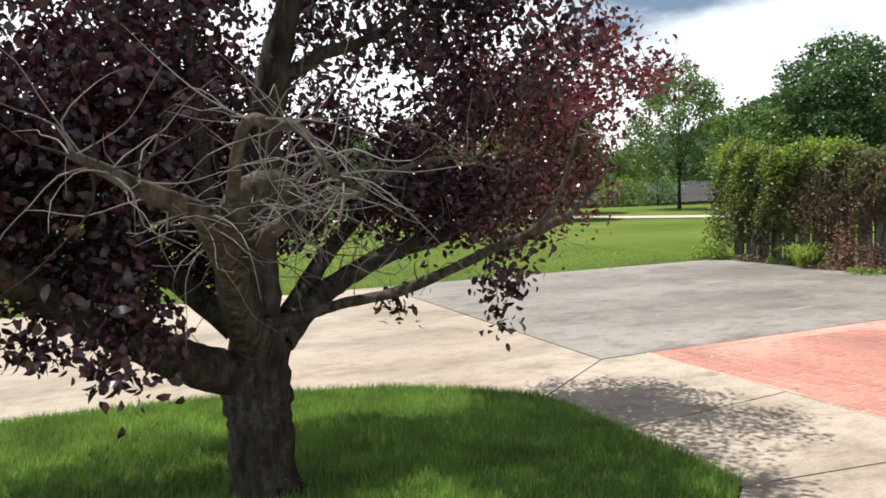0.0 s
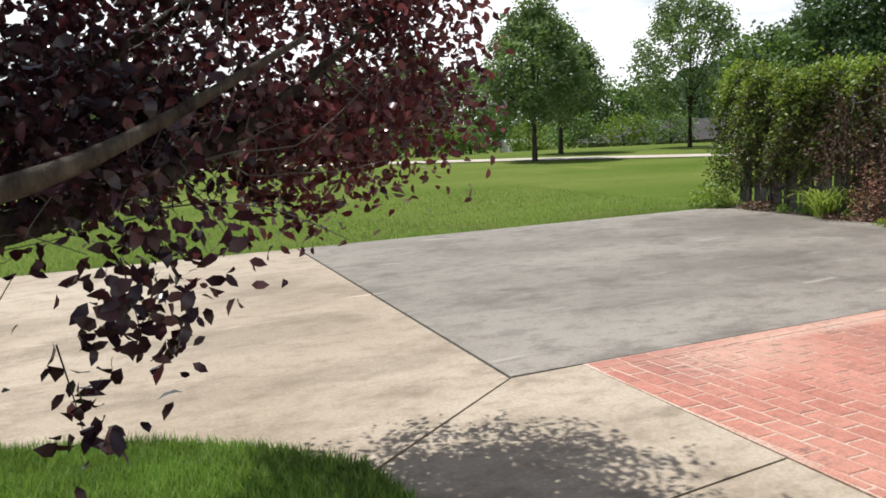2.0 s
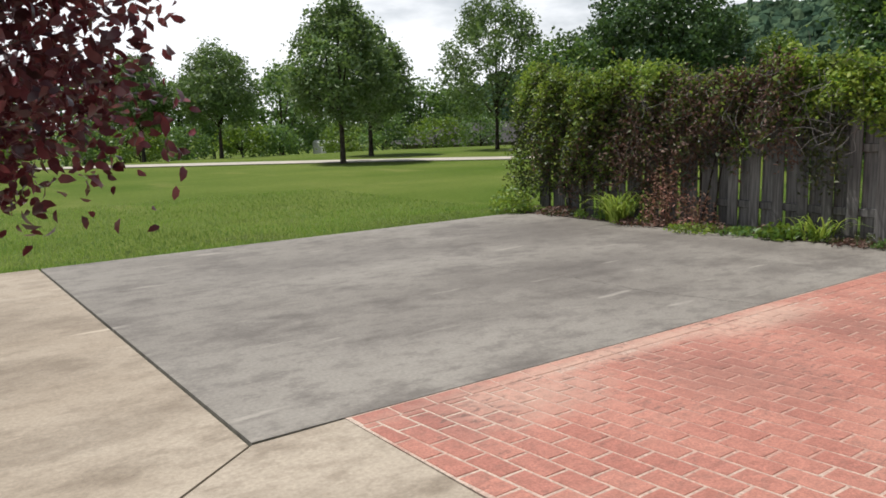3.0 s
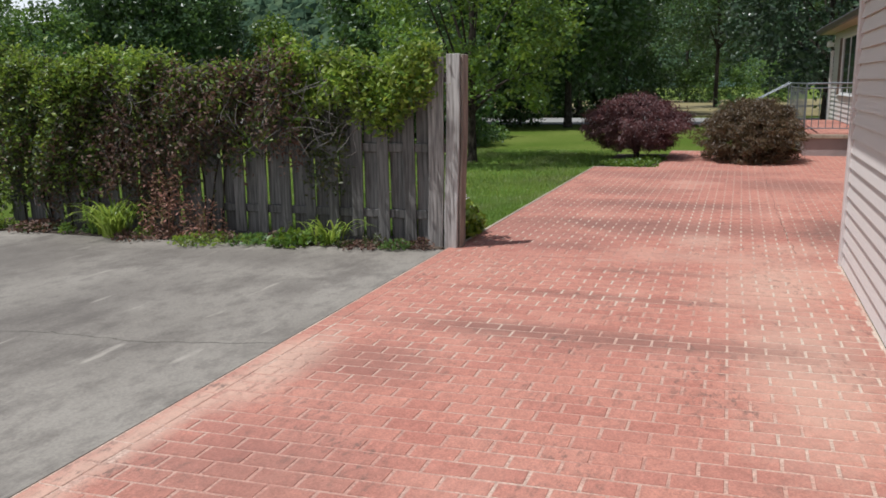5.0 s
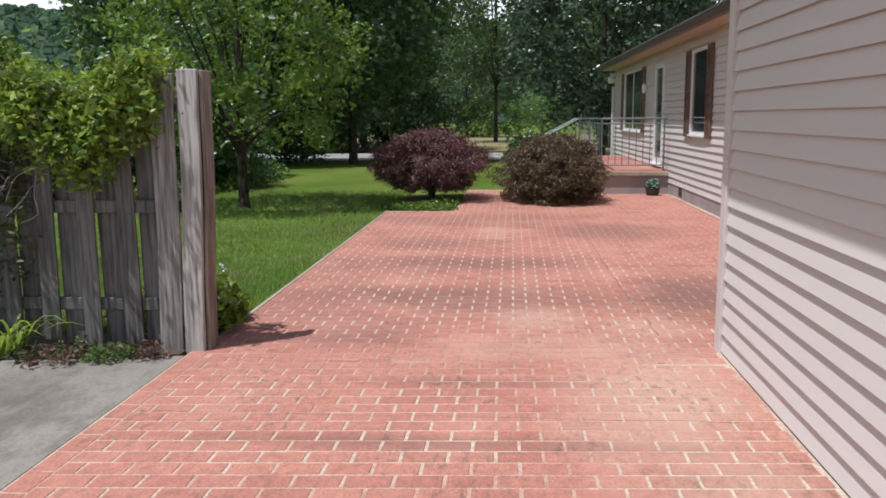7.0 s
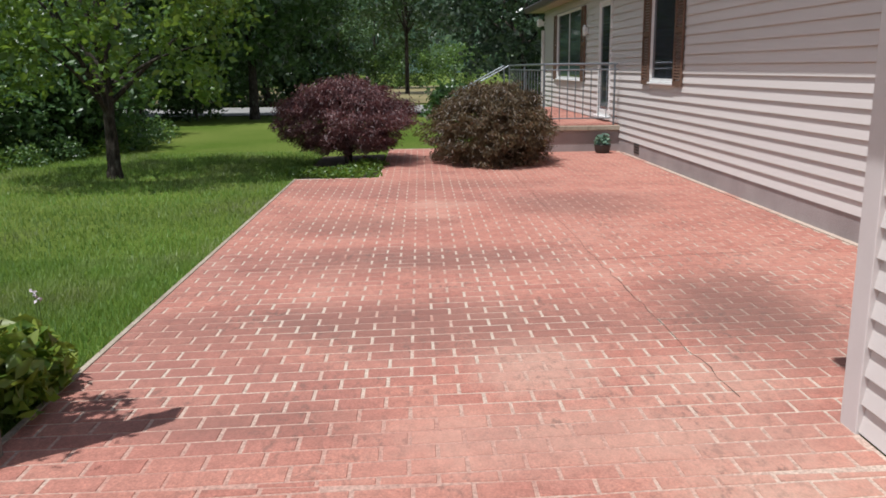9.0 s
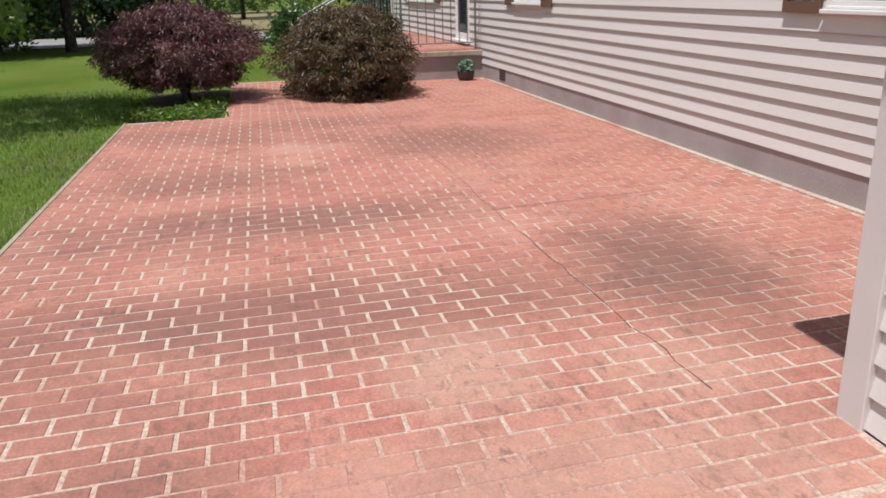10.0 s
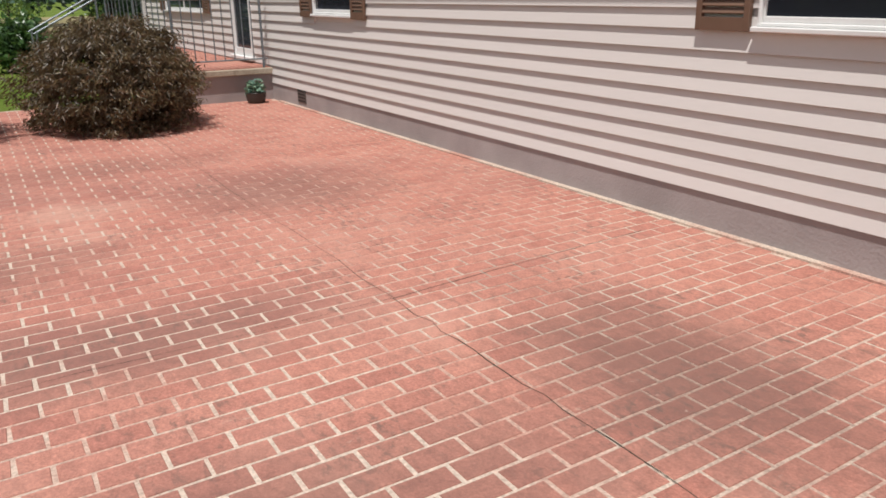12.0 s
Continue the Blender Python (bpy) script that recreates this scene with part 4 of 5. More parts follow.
    for (cx, cy, cz), (rx, ry, rz), n in (((2.3, 5.0, 2.95), (1.9, 1.5, 1.35), 222), ((4.45, 5.75, 1.74), (0.85, 0.7, 0.58), 100), ((4.1, 5.7, 2.5), (0.9, 0.7, 0.6), 26), ((3.85, 4.25, 2.35), (0.7, 0.5, 0.45), 20), ((4.9, 5.85, 2.25), (0.5, 0.5, 0.5), 26), ((1.0, 4.7, 1.8), (1.1, 0.9, 0.7), 165),
                                          ((3.5, 4.9, 2.5), (0.8, 0.7, 0.7), 34), ((2.3, 5.7, 1.75), (1.7, 0.6, 0.65), 150), ((1.5, 4.5, 2.4), (1.0, 0.7, 0.8), 115), ((2.35, 5.3, 1.35), (0.55, 0.35, 0.33), 46), ((3.65, 5.1, 1.45), (0.4, 0.35, 0.25), 26), ((1.6, 5.0, 1.4), (0.7, 0.5, 0.4), 50), ((1.72, 4.2, 1.02), (0.34, 0.3, 0.24), 12), ((1.55, 4.3, 1.55), (0.6, 0.4, 0.42), 55), ((4.65, 5.05, 2.2), (0.8, 0.4, 0.38), 24)):
        d = unit(rng.normal(size=(n, 3)))
        r = rng.uniform(0.15, 1.0, n)[:, None] ** 0.45
        cl.append(np.array((cx, cy, cz)) + d * r * (rx, ry, rz))
    cl = np.vstack(cl)
    cl = cl[~((cl[:, 0] < 1.75) & (cl[:, 2] > 1.85) & (rng.random(len(cl)) < 0.72))]
    pts = np.repeat(cl, 84, axis=0) + rng.normal(0, 0.088, (len(cl) * 84, 3)) * (1, 1, 0.85)
    tufts = [((3.66, 4.27, 0.86), 0.05, 40), ((3.8, 4.45, 1.0), 0.075, 80), ((3.3, 4.8, 0.88), 0.06, 56), ((3.88, 4.55, 1.14), 0.1, 130), ((3.85, 4.6, 1.3), 0.12, 130), ((1.95, 3.6, 0.92), 0.07, 40), ((1.82, 3.7, 1.05), 0.12, 60), ((4.47, 5.6, 1.08), 0.06, 50), ((4.36, 5.62, 1.2), 0.09, 80),
             ((1.3, 4.0, 1.3), 0.22, 110), ((1.7, 4.0, 1.2), 0.18, 80), ((4.0, 4.85, 1.5), 0.15, 90), ((4.3, 5.2, 1.45), 0.16, 120), ((4.6, 5.5, 1.45), 0.16, 130), ((3.9, 5.1, 1.35), 0.16, 90), ((4.85, 5.6, 1.6), 0.18, 140), ((5.05, 5.6, 1.4), 0.13, 80)]
    pts = np.vstack([pts] + [np.array(c) + rng.normal(0, s, (n, 3)) for c, s, n in tufts])
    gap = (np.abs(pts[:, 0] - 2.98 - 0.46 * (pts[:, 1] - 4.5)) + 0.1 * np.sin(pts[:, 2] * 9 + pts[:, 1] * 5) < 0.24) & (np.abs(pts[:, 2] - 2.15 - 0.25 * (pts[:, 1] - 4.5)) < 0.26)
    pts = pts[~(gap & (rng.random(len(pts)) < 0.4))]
    eye_side = (pts[:, 1] > 3.3 + 0.2 * np.maximum(0, pts[:, 0] - 2.5)) & ~((pts[:, 0] > 3.75) & (pts[:, 1] < 4.5) & (pts[:, 2] > 1.25) & (pts[:, 2] < 1.85))
    pts = pts[eye_side & (pts[:, 2] > np.where(pts[:, 0] < 1.75, 0.92, 0.72))]
    # the sun reaches the bowed limb through a hole in the crown
    rel = pts - np.array((2.3, 3.42, 1.5))
    along = rel @ np.array(SUN_TO)
    off = np.linalg.norm(rel - along[:, None] * np.array(SUN_TO), axis=1)
    pts = pts[~((along > 0) & (off < 0.34) & (rng.random(len(pts)) < 0.9))]
    young = pts[:, 0] + rng.normal(0, 0.22, len(pts)) > 4.2
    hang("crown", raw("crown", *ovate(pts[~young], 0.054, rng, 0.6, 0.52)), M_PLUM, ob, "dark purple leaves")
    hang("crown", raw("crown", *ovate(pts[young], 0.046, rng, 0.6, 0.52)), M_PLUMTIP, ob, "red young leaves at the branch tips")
    # leaf stalks of the hanging tufts
    st = []
    for c, s, n in tufts[:5]:
        st.append(tube([(c[0], c[1], c[2] - 0.02, 0.001), (c[0] - 0.012, c[1], c[2] + 0.06, 0.0015), (c[0] - 0.03, c[1] - 0.02, c[2] + 0.17, 0.002)], 4, 3))
    for v, f in st:
        hang("hanging_twig", raw("hanging_twig", v, f), M_BARK, ob)


plum_tree()


# ---- other trees and shrubs ----
def crown_points(rng, centre, radii, clumps, per, spread, low=-1.0, shape=0.0):
    """Places of leaves, gathered in clumps near the outside of a crown."""
    d = unit(rng.normal(size=(clumps * 2, 3)))
    d = d[d[:, 2] > low][:clumps]
    r = rng.uniform(0.25, 1.0, len(d))[:, None] ** 0.4
    taper = 1 - shape * np.clip(d[:, 2:3] * r, -0.3, 1)
    c = np.array(centre) + d * r * np.array(radii) * np.concatenate([taper, taper, np.ones_like(taper)], 1)
    c *= 1
    p = np.repeat(c, per, axis=0)
    return p + rng.normal(0, spread, p.shape) * (1, 1, 0.7), c


def leafy_tree(name, x, y, height, trunk_h, r, trunk_r, mat_leaf, label, seed, clumps=150, per=30, size=0.16, shape=0.25, group="", lean=0.0, low=-0.85):
    rng = np.random.default_rng(seed)
    z = float(ground_z(x, y))
    ob = thing(name, x, y, z, label, "tree", group)
    mid = trunk_h + (height - trunk_h) * 0.46
    trunk = [(x, y, z - 0.1, trunk_r * 1.35), (x + lean * 0.2, y, z + 0.25, trunk_r), (x + lean * 0.6, y, z + trunk_h, trunk_r * 0.8), (x + lean, y, z + mid, trunk_r * 0.55), (x + lean, y, z + height * 0.9, trunk_r * 0.12)]
    hang("trunk", raw("trunk", *tube(trunk, 9, 5, 0.15, rng)), M_BARK, ob, "", True)
    pts, cl = crown_points(rng, (x + lean, y, z + mid), (r, r, (height - trunk_h) * 0.55), clumps, per, size * 1.25, low, shape)
    br = []
    for k in rng.choice(len(cl), 14, replace=False):
        t = rng.uniform(0.0, 0.5)
        a = np.array((x + lean * 0.8, y, z + trunk_h * 0.85 + t * (mid - trunk_h)))
        m = (a + cl[k]) / 2 + (0, 0, 0.1)
        hang("limb", raw("limb", *tube([(*a, trunk_r * 0.42), (*m, trunk_r * 0.22), (*cl[k], trunk_r * 0.06)], 5, 3)), M_BARK, ob)
    hang("crown", raw("crown", *leaves(pts, size, rng, 0.25, 0.62)), mat_leaf, ob)
    return ob


# young maples on the far lawn
for i, (x, y, h, th, r, lb) in enumerate(((18.9, 28.6, 5.9, 1.3, 1.75, "young green maple with a dark shade ring on the lawn"), (22.9, 33.2, 5.6, 1.4, 1.8, "young green maple behind the gravel track"),
                                          (19.8, 42.5, 5.6, 1.5, 2.0, "round green maple beyond the gravel track"), (16.4, 44.0, 5.0, 1.6, 1.6, "green maple beyond the gravel track"),
                                          (29.3, 32.3, 7.3, 1.4, 2.5, "tall green maple beside the hedge"), (6.5, 46, 6.5, 1.6, 2.3, "green maple far across the lawn"),
                                          (-6, 40, 6.5, 1.6, 2.4, "green maple far across the lawn"))):
    leafy_tree("maple_tree", x, y, h, th, r, 0.1, M_MAPLE, lb, 40 + i, 330, 40, 0.155, 0.35, "trees on the far lawn")
leafy_tree("broadleaf_tree", 28.6, 22.3, 6.6, 0.9, 2.9, 0.2, M_DEEP, "broad dark green tree behind the fence", 60, 620, 44, 0.17, 0.1)
leafy_tree("broadleaf_tree", 30.8, 19.0, 4.2, 1.0, 1.05, 0.14, M_YOUNG, "light green shrub tree behind the fence", 61, 160, 30, 0.15, 0.1)
leafy_tree("broadleaf_tree", 25.0, 23.5, 4.4, 1.0, 1.5, 0.12, M_GREEN, "small green tree behind the fence", 62, 170, 30, 0.16, 0.1)
leafy_tree("lawn_tree", 22.5, 9.15, 6.1, 0.85, 2.25, 0.105, M_LAWNTREE, "leafy green tree in the side lawn with a dark trunk", 63, 330, 34, 0.12, 0.15, "", 0.0, -0.75)

# dark woods behind the shrubs and the house
k = 0
for x, y, h, r, th, mt in ((38.5, 10.2, 13, 3.6, 2.2, M_DEEP), (37.5, 13.8, 12, 3.6, 1.5, M_DEEP), (39.0, 17.5, 11, 3.4, 1.2, M_DEEP), (52, 12.2, 17, 4.4, 1.2, M_DEEP), (56, 13, 18, 5.0, 1.0, M_DEEP), (53, 18.5, 16, 4.8, 0.8, M_DEEP),
                           (72, 5.4, 20, 5.2, 4.2, M_DEEP), (44, 0.2, 13, 4.8, 2.0, M_SILVER), (50, -5.5, 14, 5.0, 1.5, M_SILVER), (96, 9, 15, 5.5, 0.6, M_DEEP), (60, -4.2, 15, 4.5, 0.6, M_DEEP), (66, 15, 18, 5.5, 0.6, M_DEEP)):
    leafy_tree("woodland_tree", x, y, h, th, r, 0.17, mt, "tall silvery-leaved tree behind the house" if mt is M_SILVER else "tall dark green tree at the wood's edge", 80 + k, 460, 40, 0.27, 0.1, "trees at the wood's edge", 0.0, -0.98)
    k += 1
for i, (x, y, h, r, mt) in enumerate(((38.5, 12.2, 2.6, 1.5, M_DEEP), (39.5, 15.4, 3.2, 1.8, M_DEEP), (40.5, 19.5, 4.0, 2.2, M_DEEP), (26.8, 11.2, 2.2, 1.0, M_DEEP), (28.2, 12.3, 2.8, 1.3, M_DEEP), (25.5, 12.4, 2.4, 1.2, M_DEEP), (30.5, 12.6, 3.6, 1.6, M_DEEP), (23.6, 13.4, 2.6, 1.3, M_GREEN), (33, 14.2, 5.0, 2.0, M_DEEP),
                                      (33.5, 3.7, 1.0, 0.34, M_DEEP), (92, 1, 5, 3.4, M_GREEN), (94, 6.5, 5, 3.6, M_GREEN), (57, -3, 4, 2.6, M_DEEP), (55, 10, 4, 2.4, M_DEEP), (55, 15.5, 4.5, 2.6, M_DEEP), (53, 21.5, 5, 3, M_DEEP))):
    leafy_tree("understorey_shrub", x, y, h, 0.15, r, 0.05, mt, "dark green shrub at the wood's edge", 200 + i, 130, 30, 0.16 if x < 50 else 0.26, 0.1, "shrubs at the wood's edge", 0.0, -0.98)
# a belt of trees behind the far lawn
rngb = np.random.default_rng(5)
for i in range(22):
    a = radians(-30 + 68 * i / 21 + rngb.uniform(-1, 1))
    d = rngb.uniform(72, 100)
    leafy_tree("belt_tree", 4 + d * math.sin(a), 3 + d * math.cos(a), rngb.uniform(7.5, 11.5), 1.2, rngb.uniform(3, 4.4), 0.2, (M_GREEN, M_DEEP, M_GREEN)[i % 3], "green tree in the far belt of trees", 120 + i, 150, 26, 0.42, 0.2, "far belt of trees")
for i in range(16):
    a = radians(-12 + 52 * i / 15 + rngb.uniform(-1, 1))
    d = rngb.uniform(56, 70)
    leafy_tree("low_shrub", 4 + d * math.sin(a), 3 + d * math.cos(a), rngb.uniform(2.4, 3.8), 0.2, rngb.uniform(1.4, 2.2), 0.06, (M_YOUNG, M_GREEN)[i % 2], "light green shrub beyond the lawn", 160 + i, 70, 26, 0.24, 0.1, "shrubs beyond the lawn")


def far_hill():
    """A wooded ridge far behind: crowded rounded tree crowns on a slope."""
    rng = np.random.default_rng(7)
    nu, nv = 420, 90
    az = np.radians(np.linspace(36, 112, nu))
    t = np.linspace(0, 1, nv)
    A, Tt = np.meshgrid(az, t, indexing="ij")
    deg = np.degrees(A)
    top = 60 * np.clip((deg - 36) / 14, 0, 1) ** 0.8 * (0.92 + 0.13 * np.sin(deg * 0.21 + 0.5) + 0.05 * np.sin(deg * 0.7))
    dist = 330 + 150 * Tt
    z = -4 + top * Tt ** 0.8
    lump = np.zeros_like(z)
    gx, gy = dist * np.sin(A), dist * np.cos(A)
    for i in range(nu):
        for j in range(nv):
            p = Vector((gx[i, j] * 0.11, gy[i, j] * 0.05, 0.5))
            lump[i, j] = 2.0 - abs(noise.noise(p * 0.8)) * 7.5 - abs(noise.noise(p * 1.9)) * 3.5
    z = z + lump * np.clip(Tt * 3, 0, 1) + rng.normal(0, 0.35, z.shape)
    v = np.column_stack([gx.ravel(), gy.ravel(), z.ravel()])
    i, j = np.meshgrid(np.arange(nu - 1), np.arange(nv - 1), indexing="ij")
    f = np.stack([i * nv + j, i * nv + j + 1, (i + 1) * nv + j + 1, (i + 1) * nv + j], -1).reshape(-1, 4)
    # rounded tree crowns crowd the slope
    bm = bmesh.new()
    bmesh.ops.create_icosphere(bm, subdivisions=2, radius=1.0)
    tv = np.array([q.co[:] for q in bm.verts])
    tf = np.array([[q.index for q in fc.verts] for fc in bm.faces])
    bm.free()
    m = 11000
    pi, pj = rng.integers(0, nu, m), (nv * rng.uniform(0.05, 1, m) ** 0.8).astype(int).clip(0, nv - 1)
    rad = rng.uniform(2.0, 4.6, m)
    cen = np.column_stack([gx[pi, pj], gy[pi, pj], z[pi, pj]]) + np.column_stack([rng.normal(0, 1.5, (m, 2)), rad * 0.35])
    bumpy = tv[None] * rng.uniform(0.55, 1.3, (m, len(tv), 1)) * rad[:, None, None] * (1, 1, 1.15)
    cv = (cen[:, None] + bumpy).reshape(-1, 3)
    cf = (tf[None] + (np.arange(m) * len(tv))[:, None, None]).reshape(-1, 3)
    crowns = raw("hill_trees", cv, cf)
    crowns.polygons.foreach_set("use_smooth", [False] * len(crowns.polygons))
    tagged(hang("hill_trees", crowns, M_CROWNS, None), "distant green tree crowns on the hillside", "trees", kind="stuff")
    tagged(hang("wooded_hill", raw("wooded_hill", v, f), M_WOODS, None, "", True), "distant green wooded hillside", "hill", kind="stuff")


far_hill()


def lace_maple(x, y, r, h, mt, label, seed, lift, profile):
    """A weeping cut-leaf maple: layered drooping fans of thin leaf strips."""
    rng = np.random.default_rng(seed)
    ob = thing("lace_maple", x, y, 0.0, label, "shrub", "weeping maples by the patio")
    z0 = 0.0
    limbs = []
    for k in range(9):
        a = k * 0.7 + rng.uniform(-0.2, 0.2)
        q = r * rng.uniform(0.5, 0.8)
        limbs.append(tube([(x, y, z0 - 0.05, 0.05), (x + 0.08 * math.cos(a), y + 0.08 * math.sin(a), z0 + 0.35, 0.04), (x + q * 0.5 * math.cos(a), y + q * 0.5 * math.sin(a), z0 + h * 0.8, 0.022), (x + q * math.cos(a), y + q * math.sin(a), z0 + h * 0.62, 0.008)], 6, 4))
    for v, f in limbs:
        hang("limb", raw("limb", v, f), M_BARK, ob)
    n = 760
    a = rng.uniform(0, 2 * math.pi, n)
    t = rng.uniform(0, 1, n) ** 0.85
    full = np.interp(t, [p[0] for p in profile], [p[1] for p in profile])
    u = rng.uniform(0, 1, n) ** 0.33
    rad = r * full * u * rng.uniform(0.9, 1.08, n) * (1 + 0.09 * np.sin(a * 3 + seed) + 0.07 * np.sin(a * 7 + t * 9))
    z = z0 + lift + (h - lift) * t * (1 + 0.06 * np.sin(a * 5 + seed)) + 0.05 * rng.normal(size=n) * t
    c = np.column_stack([x + rad * np.cos(a), y + rad * np.sin(a), np.maximum(z, z0 + 0.03)])
    per = 64
    p = np.repeat(c, per, axis=0) + rng.normal(0, 0.068, (n * per, 3)) * (1, 1, 0.5)
    out = np.column_stack([np.cos(a), np.sin(a), np.full(n, -0.55)])
    hang("foliage", raw("foliage", *leaves(p, 0.07, rng, 0.35, 0.22, np.repeat(out, per, axis=0) * 0.9, 0.12)), mt, ob)


lace_maple(23.9, 5.76, 1.16, 1.26, M_CRIMSON, "rounded crimson weeping cut-leaf maple at the patio end", 3, 0.2, [(0, 0.6), (0.2, 0.8), (0.45, 1.02), (0.65, 0.96), (0.82, 0.74), (1, 0.3)])
lace_maple(23.45, 3.36, 1.02, 1.17, M_BRONZE, "rounded bronze-green weeping cut-leaf maple on the patio", 4, 0.03, [(0, 0.84), (0.25, 0.98), (0.5, 1.02), (0.75, 0.84), (0.9, 0.6), (1, 0.3)])


def plant(name, x, y, label, mt, seed, n, r, h, size, wide=0.5, category="plant", zbase=0.0, group="", droop=0.1):
    rng = np.random.default_rng(seed)
    ob = thing(name, x, y, zbase, label, category, group)
    d = unit(rng.normal(size=(n, 3)))
    p = np.array((x, y, zbase)) + d * rng.uniform(0.2, 1, n)[:, None] ** 0.5 * (r, r, h)
    p[:, 2] = zbase + 0.02 + np.abs(p[:, 2] - zbase)
    hang("leaves", raw("leaves", *leaves(p, size, rng, droop, wide)), mt, ob)
    st = [tube([(x, y, zbase - 0.04, 0.006), (x + rng.uniform(-r, r) * 0.3, y + rng.uniform(-r, r) * 0.3, zbase + h * 0.4, 0.004), (*p[rng.integers(n)], 0.002)], 4, 2) for _ in range(8)]
    tagged(hang("stems", raw("stems", *joined(st)), mt, ob), kind="stuff")
    return ob


def strap_plant(x, y, label, mt, seed, n, length, group=""):
    """Long arching strap leaves from one base."""
    rng = np.random.default_rng(seed)
    ob = thing("daylily", x, y, -0.02, label, "plant", group)
    pcs = []
    for _ in range(n):
        a, L, w = rng.uniform(0, 2 * math.pi), length * rng.uniform(0.6, 1.15), rng.uniform(0.008, 0.014)
        s = np.linspace(0, 1, 6)
        rr = L * (0.10 + 0.75 * s ** 1.4) * rng.uniform(0.5, 1.0)
        zz = -0.02 + L * (1.25 * s - 0.85 * s ** 2.2) * rng.uniform(0.75, 1.1)
        bx, by = x + rng.normal(0, 0.06), y + rng.normal(0, 0.06)
        c = np.column_stack([bx + rr * math.cos(a), by + rr * math.sin(a), zz])
        side = np.array((-math.sin(a), math.cos(a), 0)) * w
        ww = (1 - s ** 3)[:, None] + 0.05
        v = np.concatenate([c - side * ww, c + side * ww])
        i = np.arange(5)
        pcs.append((v, np.stack([i, i + 6, i + 7, i + 1], -1)))
    hang("leaves", raw("leaves", *joined(pcs)), mt, ob)
    return ob


# ---- fence with its vine ----
FX = 13.24


def fence():
    ob = thing("fence", FX, 9.2, 0, "grey weathered board fence, overgrown at one end", "fence")
    for y in (6.42, 9.1, 11.9):
        if y > 7:
            boxed("post", (FX + 0.02, FX + 0.11, y - 0.045, y + 0.045, -0.1, 1.84), M_FENCE, ob, bevel=0.006)
    rng = random.Random(4)
    def worn_board(x0, x1, y0, y1, z1, mt, label, lean):
        bm = bmesh.new()
        box(bm, x0, x1, y0, y1, -0.02, z1, 0.005)
        bmesh.ops.subdivide_edges(bm, edges=[e for e in bm.edges if abs(e.verts[0].co.z - e.verts[1].co.z) > 1], cuts=7)
        for v in bm.verts:
            v.co.y += lean * (v.co.z - 0.9) + 0.005 * math.sin(v.co.z * 4.3 + y0 * 9)
            v.co.x += 0.004 * math.sin(v.co.z * 3.1 + y0 * 5)
        part("end_board", bm, mt, ob, label)
    worn_board(FX - 0.078, FX - 0.05, 6.278, 6.412, 1.865, M_POST, "pale bleached end board", -0.028)
    worn_board(FX - 0.048, FX + 0.11, 6.252, 6.276, 1.86, M_WARMPOST, "brownish side board of the end post", -0.028)
    worn_board(FX - 0.046, FX + 0.05, 6.28, 6.38, 1.84, M_FENCE, "", -0.028)
    worn_board(FX - 0.072, FX - 0.046, 6.434, 6.588, 1.84, M_GREYBOARD, "grey split end board", -0.018)
    for z in (0.26, 0.93, 1.6):
        boxed("rail", (FX, FX + 0.04, 6.4, 12.0, z, z + 0.085), M_FENCE, ob, bevel=0.005)
    part("picket", box(bmesh.new(), FX + 0.043, FX + 0.062, 6.602, 6.748, 0.04, 1.79, 0.003), M_FENCE, ob)
    y = 6.75
    while y < 11.9:
        top, low = 1.80 + rng.uniform(-0.025, 0.02), 0.03 + rng.uniform(-0.02, 0.03)
        w = rng.uniform(0.132, 0.145)
        for nm, xa in (("picket", FX - 0.022), ("back_picket", FX + 0.043)):
            off = 0 if nm == "picket" else 0.143
            me = bpy.data.meshes.new(nm)
            b = box(bmesh.new(), xa, xa + 0.019, y + off - (0 if nm == "picket" else 0.008), y + off + w + (-0.018 if nm == "picket" else 0.006), low, top, 0.003)
            for vtx in b.verts:
                vtx.co.x += 0.006 * math.sin(vtx.co.z * 2.2 + y * 5)
                vtx.co.y += 0.010 * (vtx.co.z - 1) * math.sin(y * 17)
            part("picket", b, M_FENCE, ob)
        y += 0.277
    return ob


fence()


